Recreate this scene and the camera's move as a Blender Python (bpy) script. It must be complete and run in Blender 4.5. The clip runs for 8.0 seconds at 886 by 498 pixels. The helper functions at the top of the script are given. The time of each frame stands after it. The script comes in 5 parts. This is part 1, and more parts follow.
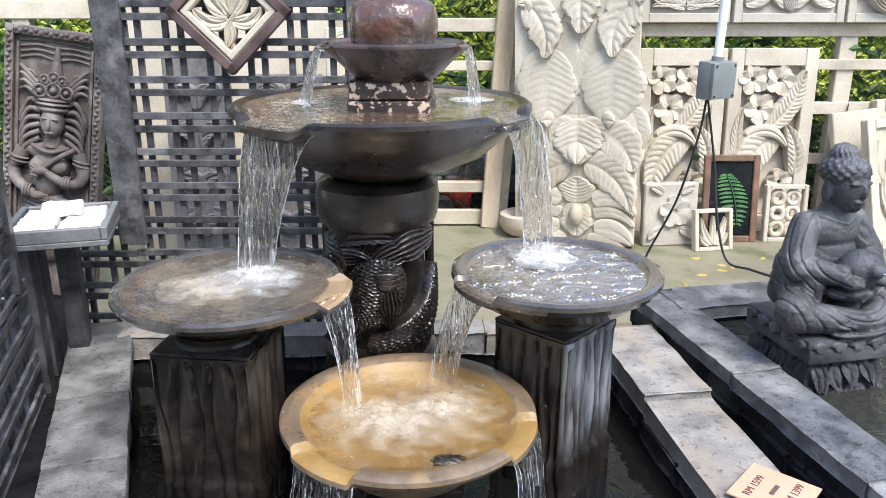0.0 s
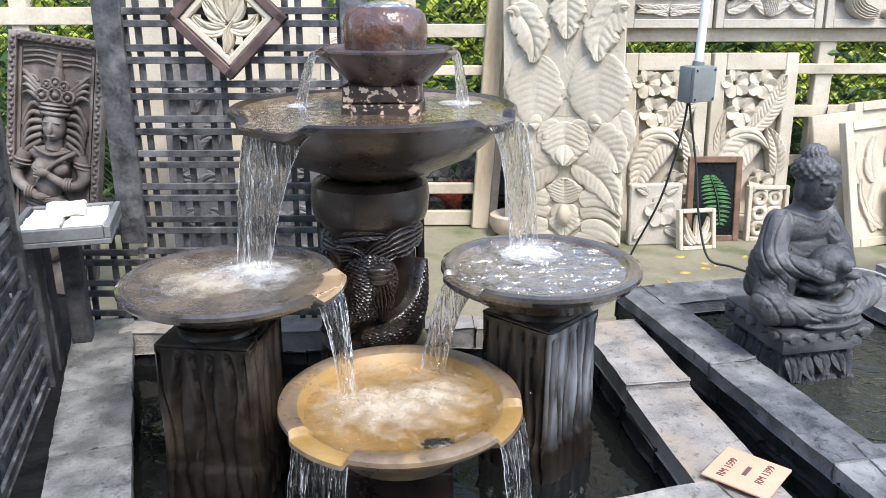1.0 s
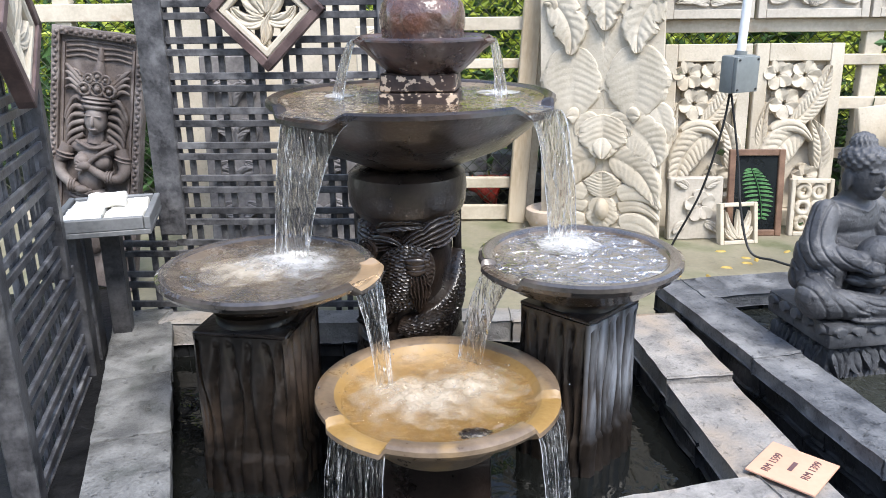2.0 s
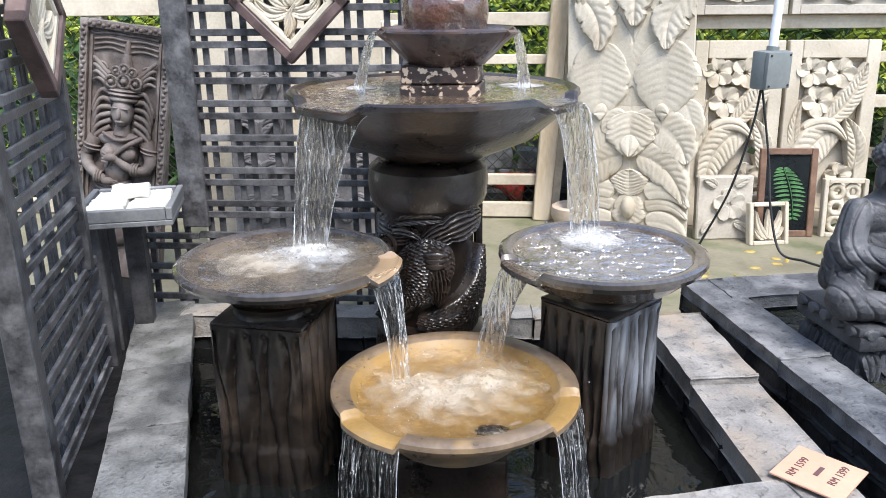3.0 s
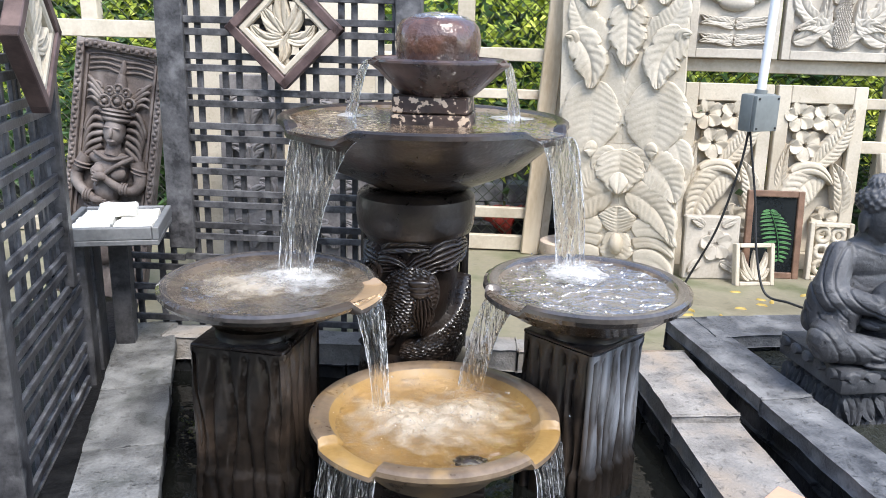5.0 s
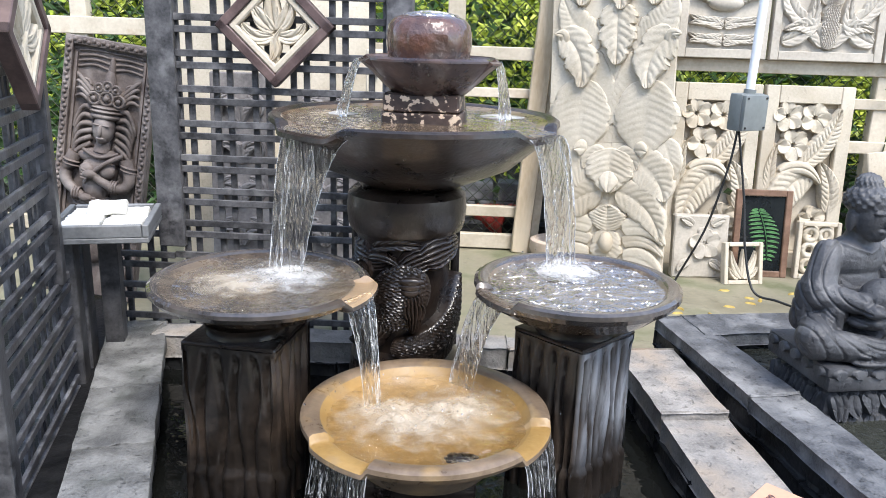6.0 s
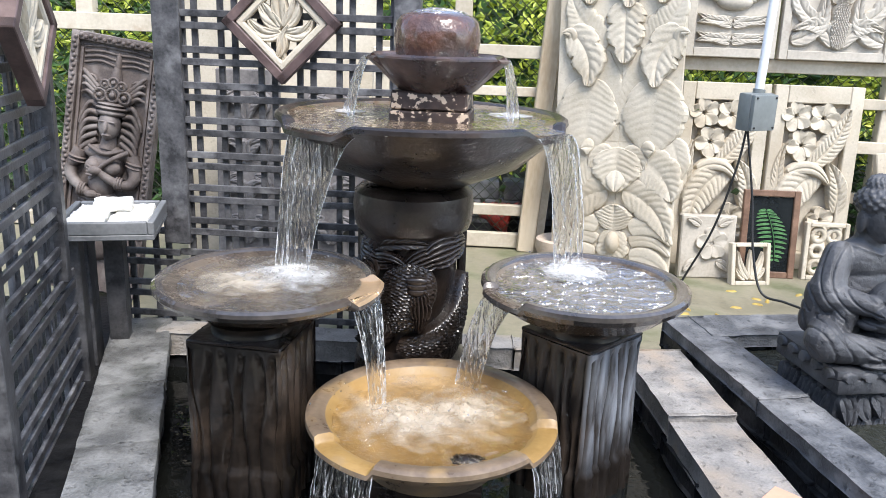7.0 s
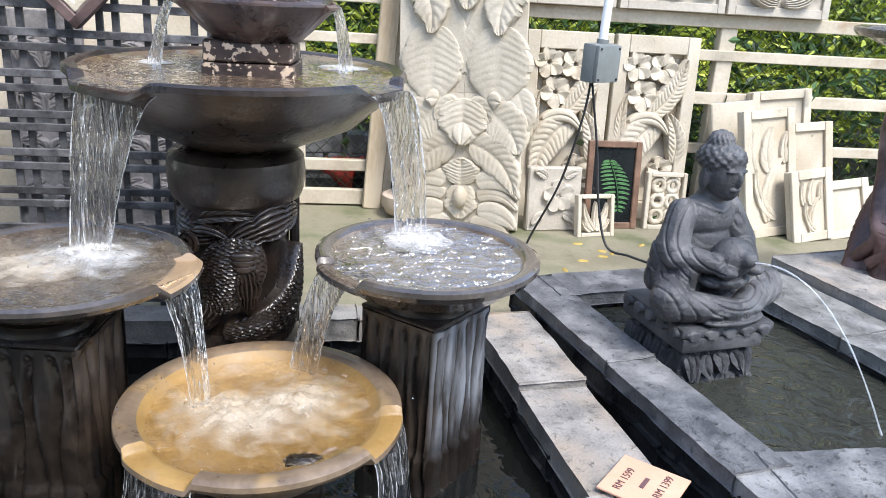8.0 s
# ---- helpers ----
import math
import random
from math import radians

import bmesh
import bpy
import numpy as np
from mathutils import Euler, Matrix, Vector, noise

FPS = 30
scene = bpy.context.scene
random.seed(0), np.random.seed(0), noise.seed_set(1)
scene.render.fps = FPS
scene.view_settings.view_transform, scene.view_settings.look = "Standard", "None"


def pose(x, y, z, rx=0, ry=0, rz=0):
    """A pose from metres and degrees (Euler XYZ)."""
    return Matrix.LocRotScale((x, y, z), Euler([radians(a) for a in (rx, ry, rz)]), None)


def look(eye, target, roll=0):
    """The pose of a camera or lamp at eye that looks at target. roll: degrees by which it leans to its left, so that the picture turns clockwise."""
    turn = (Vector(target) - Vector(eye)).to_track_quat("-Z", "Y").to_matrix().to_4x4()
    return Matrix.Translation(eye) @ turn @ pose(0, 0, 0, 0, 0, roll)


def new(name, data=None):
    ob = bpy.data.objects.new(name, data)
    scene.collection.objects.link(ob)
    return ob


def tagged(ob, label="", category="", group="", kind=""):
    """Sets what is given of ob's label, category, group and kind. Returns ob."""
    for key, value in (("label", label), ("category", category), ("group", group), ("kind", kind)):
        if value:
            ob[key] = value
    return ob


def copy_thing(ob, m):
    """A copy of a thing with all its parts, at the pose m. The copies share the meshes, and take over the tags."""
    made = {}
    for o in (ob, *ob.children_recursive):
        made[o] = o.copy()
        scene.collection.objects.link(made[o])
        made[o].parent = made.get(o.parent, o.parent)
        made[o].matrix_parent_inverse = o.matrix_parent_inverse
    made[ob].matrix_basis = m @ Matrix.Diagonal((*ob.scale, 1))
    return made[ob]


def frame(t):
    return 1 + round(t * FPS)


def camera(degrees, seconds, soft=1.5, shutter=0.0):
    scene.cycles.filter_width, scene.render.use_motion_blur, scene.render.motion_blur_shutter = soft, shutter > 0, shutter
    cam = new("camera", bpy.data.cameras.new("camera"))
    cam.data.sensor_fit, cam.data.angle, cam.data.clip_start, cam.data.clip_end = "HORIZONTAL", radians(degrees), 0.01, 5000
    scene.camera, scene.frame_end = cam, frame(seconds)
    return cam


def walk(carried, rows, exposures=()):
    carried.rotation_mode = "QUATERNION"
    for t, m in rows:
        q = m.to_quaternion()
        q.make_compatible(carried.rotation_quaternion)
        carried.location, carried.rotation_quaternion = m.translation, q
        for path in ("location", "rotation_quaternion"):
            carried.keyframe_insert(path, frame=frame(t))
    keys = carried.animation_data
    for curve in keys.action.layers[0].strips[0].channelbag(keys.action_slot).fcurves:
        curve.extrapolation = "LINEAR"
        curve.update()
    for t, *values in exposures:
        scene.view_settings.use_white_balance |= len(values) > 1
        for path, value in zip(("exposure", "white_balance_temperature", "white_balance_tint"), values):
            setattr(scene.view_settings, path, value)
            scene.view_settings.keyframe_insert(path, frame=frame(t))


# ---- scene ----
cam = camera(58.1, 8.0, soft=0.9)
# seconds, place, turn in degrees
ROWS = [
    (0.0, 0.0030, -0.0028, 1.4007, 71.76, 0.02, -0.02),
    (0.5, 0.0193, -0.0923, 1.4149, 71.73, 0.21, -0.07),
    (1.0, 0.0131, -0.1212, 1.4130, 72.06, 0.04, -0.54),
    (1.5, -0.0022, -0.1175, 1.3989, 72.02, 0.29, 0.44),
    (3.0, 0.0274, -0.0857, 1.3567, 71.96, 0.57, 3.99),
    (3.5, 0.0374, -0.0734, 1.3550, 73.47, -0.49, 4.39),
    (4.0, 0.0418, -0.0769, 1.3530, 74.30, -1.18, 4.40),
    (4.5, 0.0431, -0.0842, 1.3494, 74.30, -1.31, 4.26),
    (6.0, 0.0394, -0.0961, 1.3453, 74.24, -1.72, 3.19),
    (6.5, 0.0307, -0.0888, 1.3470, 74.18, -1.76, 3.33),
    (7.0, 0.0295, -0.0792, 1.3436, 74.09, -1.99, 3.56),
    (7.5, 0.0354, -0.0436, 1.3409, 73.46, -2.86, 3.32),
    (7.7, 0.0515, 0.0062, 1.3380, 72.73, -2.95, 0.16),
    (7.8, 0.0617, 0.0456, 1.3410, 72.08, -3.10, -2.30),
    (8.0, 0.0829, 0.1484, 1.3473, 70.70, -3.47, -6.91),
]
walk(cam, [(t, pose(x, y, z, rx, ry, rz)) for t, x, y, z, rx, ry, rz in ROWS])

# ---- light ----
world = bpy.data.worlds.new("sky")
scene.world = world
world.use_nodes = True
wn = world.node_tree.nodes
sky = wn.new("ShaderNodeTexSky")
sky.sky_type = "NISHITA"
sky.sun_disc = False
sky.sun_elevation, sky.sun_rotation = radians(58), radians(150)
sky.air_density, sky.dust_density, sky.ozone_density = 1.0, 1.0, 2.0
pale = wn.new("ShaderNodeHueSaturation")
pale.inputs["Saturation"].default_value = 0.82
world.node_tree.links.new(sky.outputs[0], pale.inputs["Color"])
world.node_tree.links.new(pale.outputs[0], wn["Background"].inputs[0])
wn["Background"].inputs[1].default_value = 0.15
sun = new("sun", bpy.data.lights.new("sun", "SUN"))
sun.data.energy, sun.data.angle, sun.data.color = 1.5, radians(20), (1.0, 0.965, 0.915)
sun.matrix_world = look((2.0, -3.4, 6.3), (0, 0, 0))
scene.view_settings.exposure = 1.79


# ---- materials ----
def mat(name, dark, light, scale=6.0, rough=(0.5, 0.8), bump=0.3, fine=60.0, stain=None, stain_scale=2.0,
        stain_at=(0.5, 0.65), metal=0.0, spec=0.5, dist=0.01, stretch=(1, 1, 1), per=0.0, coat=0.0, coat_rough=0.05, pits=0.0, pit_scale=26.0):
    """Two scales of variation, an optional stain colour, dark pits, roughness from the grain and a bump."""
    m = bpy.data.materials.new(name)
    m.use_nodes = True
    n, l = m.node_tree.nodes, m.node_tree.links
    b = n["Principled BSDF"]
    co = n.new("ShaderNodeTexCoord")
    mp = n.new("ShaderNodeMapping")
    mp.inputs["Scale"].default_value = stretch
    l.new(co.outputs["Object"], mp.inputs[0])
    if per:
        info = n.new("ShaderNodeObjectInfo")
        sc = n.new("ShaderNodeMath")
        sc.operation, sc.inputs[1].default_value = "MULTIPLY", 7.0
        l.new(info.outputs["Random"], sc.inputs[0])
        l.new(sc.outputs[0], mp.inputs["Location"])
    big, small = n.new("ShaderNodeTexNoise"), n.new("ShaderNodeTexNoise")
    big.inputs["Scale"].default_value, big.inputs["Detail"].default_value = scale, 6
    small.inputs["Scale"].default_value, small.inputs["Detail"].default_value = fine, 4
    for t in (big, small):
        l.new(mp.outputs[0], t.inputs[0])
    mix = n.new("ShaderNodeMath")
    mix.operation = "MULTIPLY_ADD"
    mix.inputs[1].default_value = 0.3
    l.new(small.outputs[0], mix.inputs[0])
    half = n.new("ShaderNodeMath")
    half.operation, half.inputs[1].default_value = "MULTIPLY", 0.7
    l.new(big.outputs[0], half.inputs[0])
    l.new(half.outputs[0], mix.inputs[2])
    ramp = n.new("ShaderNodeValToRGB")
    ramp.color_ramp.elements[0].position, ramp.color_ramp.elements[1].position = 0.36, 0.66
    ramp.color_ramp.elements[0].color, ramp.color_ramp.elements[1].color = (*dark, 1), (*light, 1)
    l.new(mix.outputs[0], ramp.inputs[0])
    colour = ramp.outputs[0]
    if stain:
        s = n.new("ShaderNodeTexNoise")
        s.inputs["Scale"].default_value, s.inputs["Detail"].default_value = stain_scale, 8
        l.new(mp.outputs[0], s.inputs[0])
        sr = n.new("ShaderNodeMapRange")
        sr.inputs[1].default_value, sr.inputs[2].default_value = stain_at
        l.new(s.outputs[0], sr.inputs[0])
        mc = n.new("ShaderNodeMix")
        mc.data_type = "RGBA"
        mc.inputs[7].default_value = (*stain, 1)
        l.new(sr.outputs[0], mc.inputs[0])
        l.new(colour, mc.inputs[6])
        colour = mc.outputs[2]
    height = mix.outputs[0]
    if pits:
        hole = n.new("ShaderNodeTexNoise")
        hole.inputs["Scale"].default_value, hole.inputs["Detail"].default_value, hole.inputs["Roughness"].default_value = pit_scale, 5, 0.62
        l.new(mp.outputs[0], hole.inputs[0])
        hr = n.new("ShaderNodeMapRange")
        hr.inputs[1].default_value, hr.inputs[2].default_value, hr.inputs[4].default_value = 0.58, 0.70, pits
        l.new(hole.outputs[0], hr.inputs[0])
        pc = n.new("ShaderNodeMix")
        pc.data_type = "RGBA"
        pc.inputs[7].default_value = (*[c * 0.45 for c in dark], 1)
        l.new(hr.outputs[0], pc.inputs[0])
        l.new(colour, pc.inputs[6])
        colour = pc.outputs[2]
        sink = n.new("ShaderNodeMath")
        sink.operation, sink.inputs[1].default_value = "MULTIPLY_ADD", -1.0
        l.new(hr.outputs[0], sink.inputs[0])
        l.new(height, sink.inputs[2])
        height = sink.outputs[0]
    if per:
        hs = n.new("ShaderNodeHueSaturation")
        vr = n.new("ShaderNodeMapRange")
        vr.inputs[3].default_value, vr.inputs[4].default_value = 1 - per, 1 + per
        l.new(info.outputs["Random"], vr.inputs[0])
        l.new(vr.outputs[0], hs.inputs["Value"])
        l.new(colour, hs.inputs["Color"])
        colour = hs.outputs[0]
    l.new(colour, b.inputs["Base Color"])
    rr = n.new("ShaderNodeMapRange")
    rr.inputs[1].default_value, rr.inputs[2].default_value = 0.3, 0.7
    rr.inputs[3].default_value, rr.inputs[4].default_value = rough
    l.new(mix.outputs[0], rr.inputs[0])
    l.new(rr.outputs[0], b.inputs["Roughness"])
    b.inputs["Metallic"].default_value = metal
    b.inputs["Coat Weight"].default_value, b.inputs["Coat Roughness"].default_value = coat, coat_rough
    b.inputs["Specular IOR Level"].default_value = spec
    bp = n.new("ShaderNodeBump")
    bp.inputs["Strength"].default_value, bp.inputs["Distance"].default_value = bump, dist
    l.new(height, bp.inputs["Height"])
    l.new(bp.outputs[0], b.inputs["Normal"])
    return m


def with_pale_streaks(m, streak_colour):
    """Pale upright streaks on the ridges of a shaft's -y side, above its foot."""
    n, l = m.node_tree.nodes, m.node_tree.links
    b = n["Principled BSDF"]
    co, xyz = n.new("ShaderNodeTexCoord"), n.new("ShaderNodeSeparateXYZ")
    l.new(co.outputs["Object"], xyz.inputs[0])
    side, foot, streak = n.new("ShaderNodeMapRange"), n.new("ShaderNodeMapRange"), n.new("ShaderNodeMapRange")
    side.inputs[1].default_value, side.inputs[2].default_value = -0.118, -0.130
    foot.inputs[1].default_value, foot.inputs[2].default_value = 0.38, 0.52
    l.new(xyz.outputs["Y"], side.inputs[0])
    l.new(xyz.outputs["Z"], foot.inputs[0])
    mp, t = n.new("ShaderNodeMapping"), n.new("ShaderNodeTexNoise")
    mp.inputs["Scale"].default_value = (1, 1, 0.16)
    l.new(co.outputs["Object"], mp.inputs[0])
    l.new(mp.outputs[0], t.inputs[0])
    t.inputs["Scale"].default_value, t.inputs["Detail"].default_value = 38, 6
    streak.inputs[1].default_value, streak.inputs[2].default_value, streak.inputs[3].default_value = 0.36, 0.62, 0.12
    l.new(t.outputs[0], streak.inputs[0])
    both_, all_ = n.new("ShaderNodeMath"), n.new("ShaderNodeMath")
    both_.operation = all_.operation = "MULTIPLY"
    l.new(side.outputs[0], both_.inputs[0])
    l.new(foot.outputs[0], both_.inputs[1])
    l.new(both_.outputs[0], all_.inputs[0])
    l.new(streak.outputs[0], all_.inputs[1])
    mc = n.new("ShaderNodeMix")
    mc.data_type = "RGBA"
    mc.inputs[7].default_value = (*streak_colour, 1)
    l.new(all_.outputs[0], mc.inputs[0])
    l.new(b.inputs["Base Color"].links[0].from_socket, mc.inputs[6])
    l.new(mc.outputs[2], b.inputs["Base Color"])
    return m


def water_mat(name, colour, rough, scale, strength, transmission=1.0, stretch=(1, 1, 1), dist=0.02, film=0.0, film_ior=2.2):
    m = bpy.data.materials.new(name)
    m.use_nodes = True
    n, l = m.node_tree.nodes, m.node_tree.links
    b = n["Principled BSDF"]
    b.inputs["Base Color"].default_value = (*colour, 1)
    b.inputs["Roughness"].default_value = rough
    b.inputs["IOR"].default_value = 1.33
    b.inputs["Transmission Weight"].default_value = transmission
    co, mp = n.new("ShaderNodeTexCoord"), n.new("ShaderNodeMapping")
    mp.inputs["Scale"].default_value = stretch
    l.new(co.outputs["Object"], mp.inputs[0])
    t = n.new("ShaderNodeTexNoise")
    t.inputs["Scale"].default_value, t.inputs["Detail"].default_value, t.inputs["Distortion"].default_value = scale, 3, 0.6
    l.new(mp.outputs[0], t.inputs[0])
    bp = n.new("ShaderNodeBump")
    bp.inputs["Strength"].default_value, bp.inputs["Distance"].default_value = strength, dist
    l.new(t.outputs[0], bp.inputs["Height"])
    l.new(bp.outputs[0], b.inputs["Normal"])
    b.inputs["Coat Weight"].default_value, b.inputs["Coat Roughness"].default_value = film, 0.02
    b.inputs["Coat IOR"].default_value = film_ior
    l.new(bp.outputs[0], b.inputs["Coat Normal"])
    return m


WET_STONE = mat("wet_dark_stone", (0.007, 0.005, 0.0045), (0.026, 0.018, 0.0135), 9, (0.2, 0.45), 0.5, 80, (0.038, 0.026, 0.020), 6, coat=0.4, coat_rough=0.1, spec=0.35)
WET_PILLAR = mat("wet_fluted_stone", (0.006, 0.005, 0.0043), (0.023, 0.017, 0.013), 9, (0.25, 0.5), 0.7, 50, (0.065, 0.046, 0.034), 4, coat=0.5, coat_rough=0.08, spec=0.3)
STREAKED_PILLAR = with_pale_streaks(mat("pale_streaked_wet_stone", (0.008, 0.0065, 0.0055), (0.026, 0.020, 0.016), 7, (0.25, 0.5), 0.7, 50, (0.055, 0.040, 0.030), 4, coat=0.5, coat_rough=0.12, spec=0.3), (0.20, 0.215, 0.24))
DISH_RIM = mat("wet_grey_brown_rim", (0.03, 0.027, 0.026), (0.09, 0.077, 0.07), 8, (0.08, 0.25), 0.25, 60, (0.075, 0.058, 0.046), 5, coat=1.0, coat_rough=0.04)
BROWN_BOWL = mat("wet_tan_bowl_stone", (0.07, 0.048, 0.030), (0.17, 0.115, 0.07), 7, (0.15, 0.4), 0.3, 70, (0.24, 0.165, 0.095), 5, (0.5, 0.7), coat=0.6)
BOWL_STONE = mat("wet_brown_stone", (0.05, 0.038, 0.029), (0.135, 0.105, 0.08), 6, (0.15, 0.4), 0.35, 80, (0.17, 0.13, 0.09), 5, coat=0.5)
JAR_GLAZE = mat("wet_red_brown_clay", (0.06, 0.025, 0.016), (0.13, 0.06, 0.038), 9, (0.1, 0.35), 1.0, 18, (0.05, 0.035, 0.03), 6, coat=0.8, dist=0.03)
GOLD_STONE = mat("ochre_stained_stone", (0.205, 0.118, 0.034), (0.335, 0.21, 0.074), 7, (0.35, 0.6), 0.4, 60, (0.24, 0.18, 0.12), 6, (0.55, 0.75))
RIM_STONE = mat("grey_brown_rim_stone", (0.10, 0.07, 0.046), (0.22, 0.16, 0.108), 9, (0.2, 0.5), 0.3, 60, (0.36, 0.24, 0.11), 6, (0.52, 0.7), coat=0.4)
LIP_STONE = mat("tan_worn_lip", (0.22, 0.15, 0.09), (0.37, 0.26, 0.16), 9, (0.2, 0.5), 0.3, 60, coat=0.3)
FLAKE = mat("flaking_dark_paint", (0.016, 0.011, 0.009), (0.06, 0.036, 0.028), 12, (0.3, 0.6), 0.7, 50, (0.52, 0.40, 0.29), 46, (0.565, 0.60))
SLATE = mat("grey_slate", (0.043, 0.045, 0.050), (0.145, 0.148, 0.155), 11, (0.45, 0.85), 1.0, 110, (0.23, 0.23, 0.23), 7, (0.5, 0.72), per=0.12, pits=0.35, pit_scale=34, dist=0.014)
KERB_L = mat("damp_grey_slate", (0.085, 0.085, 0.083), (0.245, 0.245, 0.238), 10, (0.3, 0.75), 1.0, 110, (0.06, 0.064, 0.056), 6, (0.52, 0.70), per=0.12, pits=0.35, pit_scale=34, dist=0.012)
KERB_R = mat("pale_grey_stone", (0.15, 0.142, 0.134), (0.345, 0.327, 0.306), 10, (0.5, 0.8), 1.0, 110, (0.30, 0.24, 0.18), 5, (0.5, 0.72), per=0.08, pits=0.3, pit_scale=36, dist=0.012)
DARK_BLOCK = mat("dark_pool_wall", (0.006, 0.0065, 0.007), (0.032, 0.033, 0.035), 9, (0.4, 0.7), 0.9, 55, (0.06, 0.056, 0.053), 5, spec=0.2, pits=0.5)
BLACK_STRIP = mat("near_black_strip", (0.003, 0.003, 0.0035), (0.013, 0.013, 0.014), 9, (0.4, 0.7), 0.8, 60, spec=0.2)
CREAM = mat("cream_limestone", (0.44, 0.385, 0.295), (0.60, 0.535, 0.43), 5, (0.75, 0.95), 0.3, 75, (0.40, 0.33, 0.235), 3, (0.52, 0.78), per=0.06, pits=0.25, pit_scale=40)
GREY_CREAM = mat("weathered_limestone", (0.36, 0.32, 0.265), (0.56, 0.51, 0.43), 4, (0.75, 0.95), 0.3, 60, (0.28, 0.26, 0.22), 3, (0.5, 0.75))
BUDDHA = mat("charcoal_cast_stone", (0.022, 0.023, 0.027), (0.066, 0.068, 0.074), 8, (0.4, 0.7), 0.7, 110, (0.105, 0.106, 0.112), 6, pits=0.3, pit_scale=45)
PLAQUE = mat("grey_brown_cast_stone", (0.065, 0.05, 0.044), (0.175, 0.14, 0.122), 9, (0.5, 0.8), 0.5, 90, (0.24, 0.205, 0.185), 6, pits=0.3, pit_scale=45)
BLACK_WOOD = mat("black_stained_wood", (0.026, 0.026, 0.029), (0.118, 0.116, 0.121), 16, (0.3, 0.55), 0.4, 90, (0.23, 0.228, 0.232), 11, (0.56, 0.78), per=0.25)
PALE_WOOD = mat("cream_painted_wood", (0.40, 0.34, 0.25), (0.60, 0.53, 0.42), 4, (0.55, 0.85), 0.3, 50, (0.34, 0.24, 0.15), 5, (0.56, 0.72), per=0.08)
TAN_WOOD = mat("tan_weathered_timber", (0.38, 0.29, 0.185), (0.62, 0.52, 0.38), 5, (0.55, 0.85), 0.4, 60, (0.62, 0.53, 0.40), 4, (0.45, 0.65), stretch=(1, 1, 0.25))
FRAME_WOOD = mat("brown_frame_wood", (0.10, 0.055, 0.035), (0.24, 0.14, 0.09), 8, (0.4, 0.6), 0.2, 60)
PURPLE_WOOD = mat("dark_purple_brown_wood", (0.07, 0.045, 0.043), (0.17, 0.115, 0.105), 9, (0.4, 0.6), 0.3, 60, (0.05, 0.035, 0.035), 6)
YARD = mat("mossy_concrete_yard", (0.15, 0.135, 0.09), (0.31, 0.28, 0.20), 3, (0.35, 0.8), 0.35, 40, (0.12, 0.125, 0.065), 3, (0.48, 0.66), pits=0.3, pit_scale=16)
GREY_BOX = mat("grey_plastic", (0.15, 0.165, 0.16), (0.20, 0.215, 0.21), 8, (0.4, 0.55), 0.05)
WHITE_PIPE = mat("white_plastic_pipe", (0.62, 0.64, 0.66), (0.75, 0.76, 0.78), 8, (0.3, 0.5), 0.03)
BLACK_RUBBER = mat("black_rubber", (0.008, 0.008, 0.008), (0.02, 0.02, 0.02), 20, (0.4, 0.6), 0.05)
GLASS_BACK = mat("black_picture_ground", (0.008, 0.010, 0.011), (0.02, 0.023, 0.024), 6, (0.08, 0.15), 0.02)
FERN = mat("fern_green", (0.03, 0.10, 0.03), (0.08, 0.22, 0.07), 20, (0.4, 0.6), 0.1)
SOAP = mat("white_plaster_slabs", (0.62, 0.60, 0.54), (0.80, 0.79, 0.74), 14, (0.7, 0.9), 0.8, 50, (0.80, 0.72, 0.52), 6, (0.6, 0.8))
TRAY = mat("grey_tray", (0.10, 0.105, 0.11), (0.22, 0.225, 0.23), 7, (0.35, 0.6), 0.2)
PAPER = mat("salmon_card", (0.54, 0.30, 0.20), (0.61, 0.36, 0.25), 4, (0.6, 0.8), 0.05)
INK = mat("dark_ink", (0.10, 0.05, 0.05), (0.14, 0.08, 0.08), 20, (0.6, 0.8), 0.0)
# One foliage in two greens: sunlight and shade sit in the base colours.
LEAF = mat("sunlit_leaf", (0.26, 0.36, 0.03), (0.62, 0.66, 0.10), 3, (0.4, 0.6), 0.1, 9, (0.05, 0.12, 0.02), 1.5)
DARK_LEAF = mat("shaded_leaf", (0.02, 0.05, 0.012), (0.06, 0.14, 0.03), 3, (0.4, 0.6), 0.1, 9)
WIRE = mat("weathered_wire", (0.03, 0.04, 0.025), (0.08, 0.09, 0.06), 20, (0.4, 0.6), 0.05, metal=0.5)
RED_POT = mat("red_glazed_pot", (0.22, 0.02, 0.015), (0.40, 0.06, 0.04), 8, (0.2, 0.4), 0.1)
MURK = water_mat("murky_pond_water", (0.028, 0.030, 0.025), 0.03, 11, 0.8, 0.0, (1, 1, 1), 0.03)
POOL = water_mat("dark_pool_water", (0.006, 0.0065, 0.006), 0.03, 7, 0.32, 0.0)
WATER = water_mat("falling_water", (0.98, 0.99, 1.0), 0.02, 42, 0.8, 1.0, (1.3, 1.3, 0.09), 0.02)
SHEET = water_mat("rippled_water", (0.96, 0.98, 1.0), 0.03, 24, 1.0, 1.0, (1, 1, 1), 0.014, film=1.0, film_ior=2.4)
SMALL_BOWL = mat("wet_red_brown_stone", (0.022, 0.013, 0.011), (0.075, 0.046, 0.038), 7, (0.2, 0.45), 0.4, 60, (0.11, 0.07, 0.055), 5, coat=0.4, spec=0.3)
CHOP = water_mat("choppy_water", (0.80, 0.86, 0.93), 0.04, 15, 1.0, 0.95, (1, 1.9, 1), 0.04, film=1.0, film_ior=2.85)


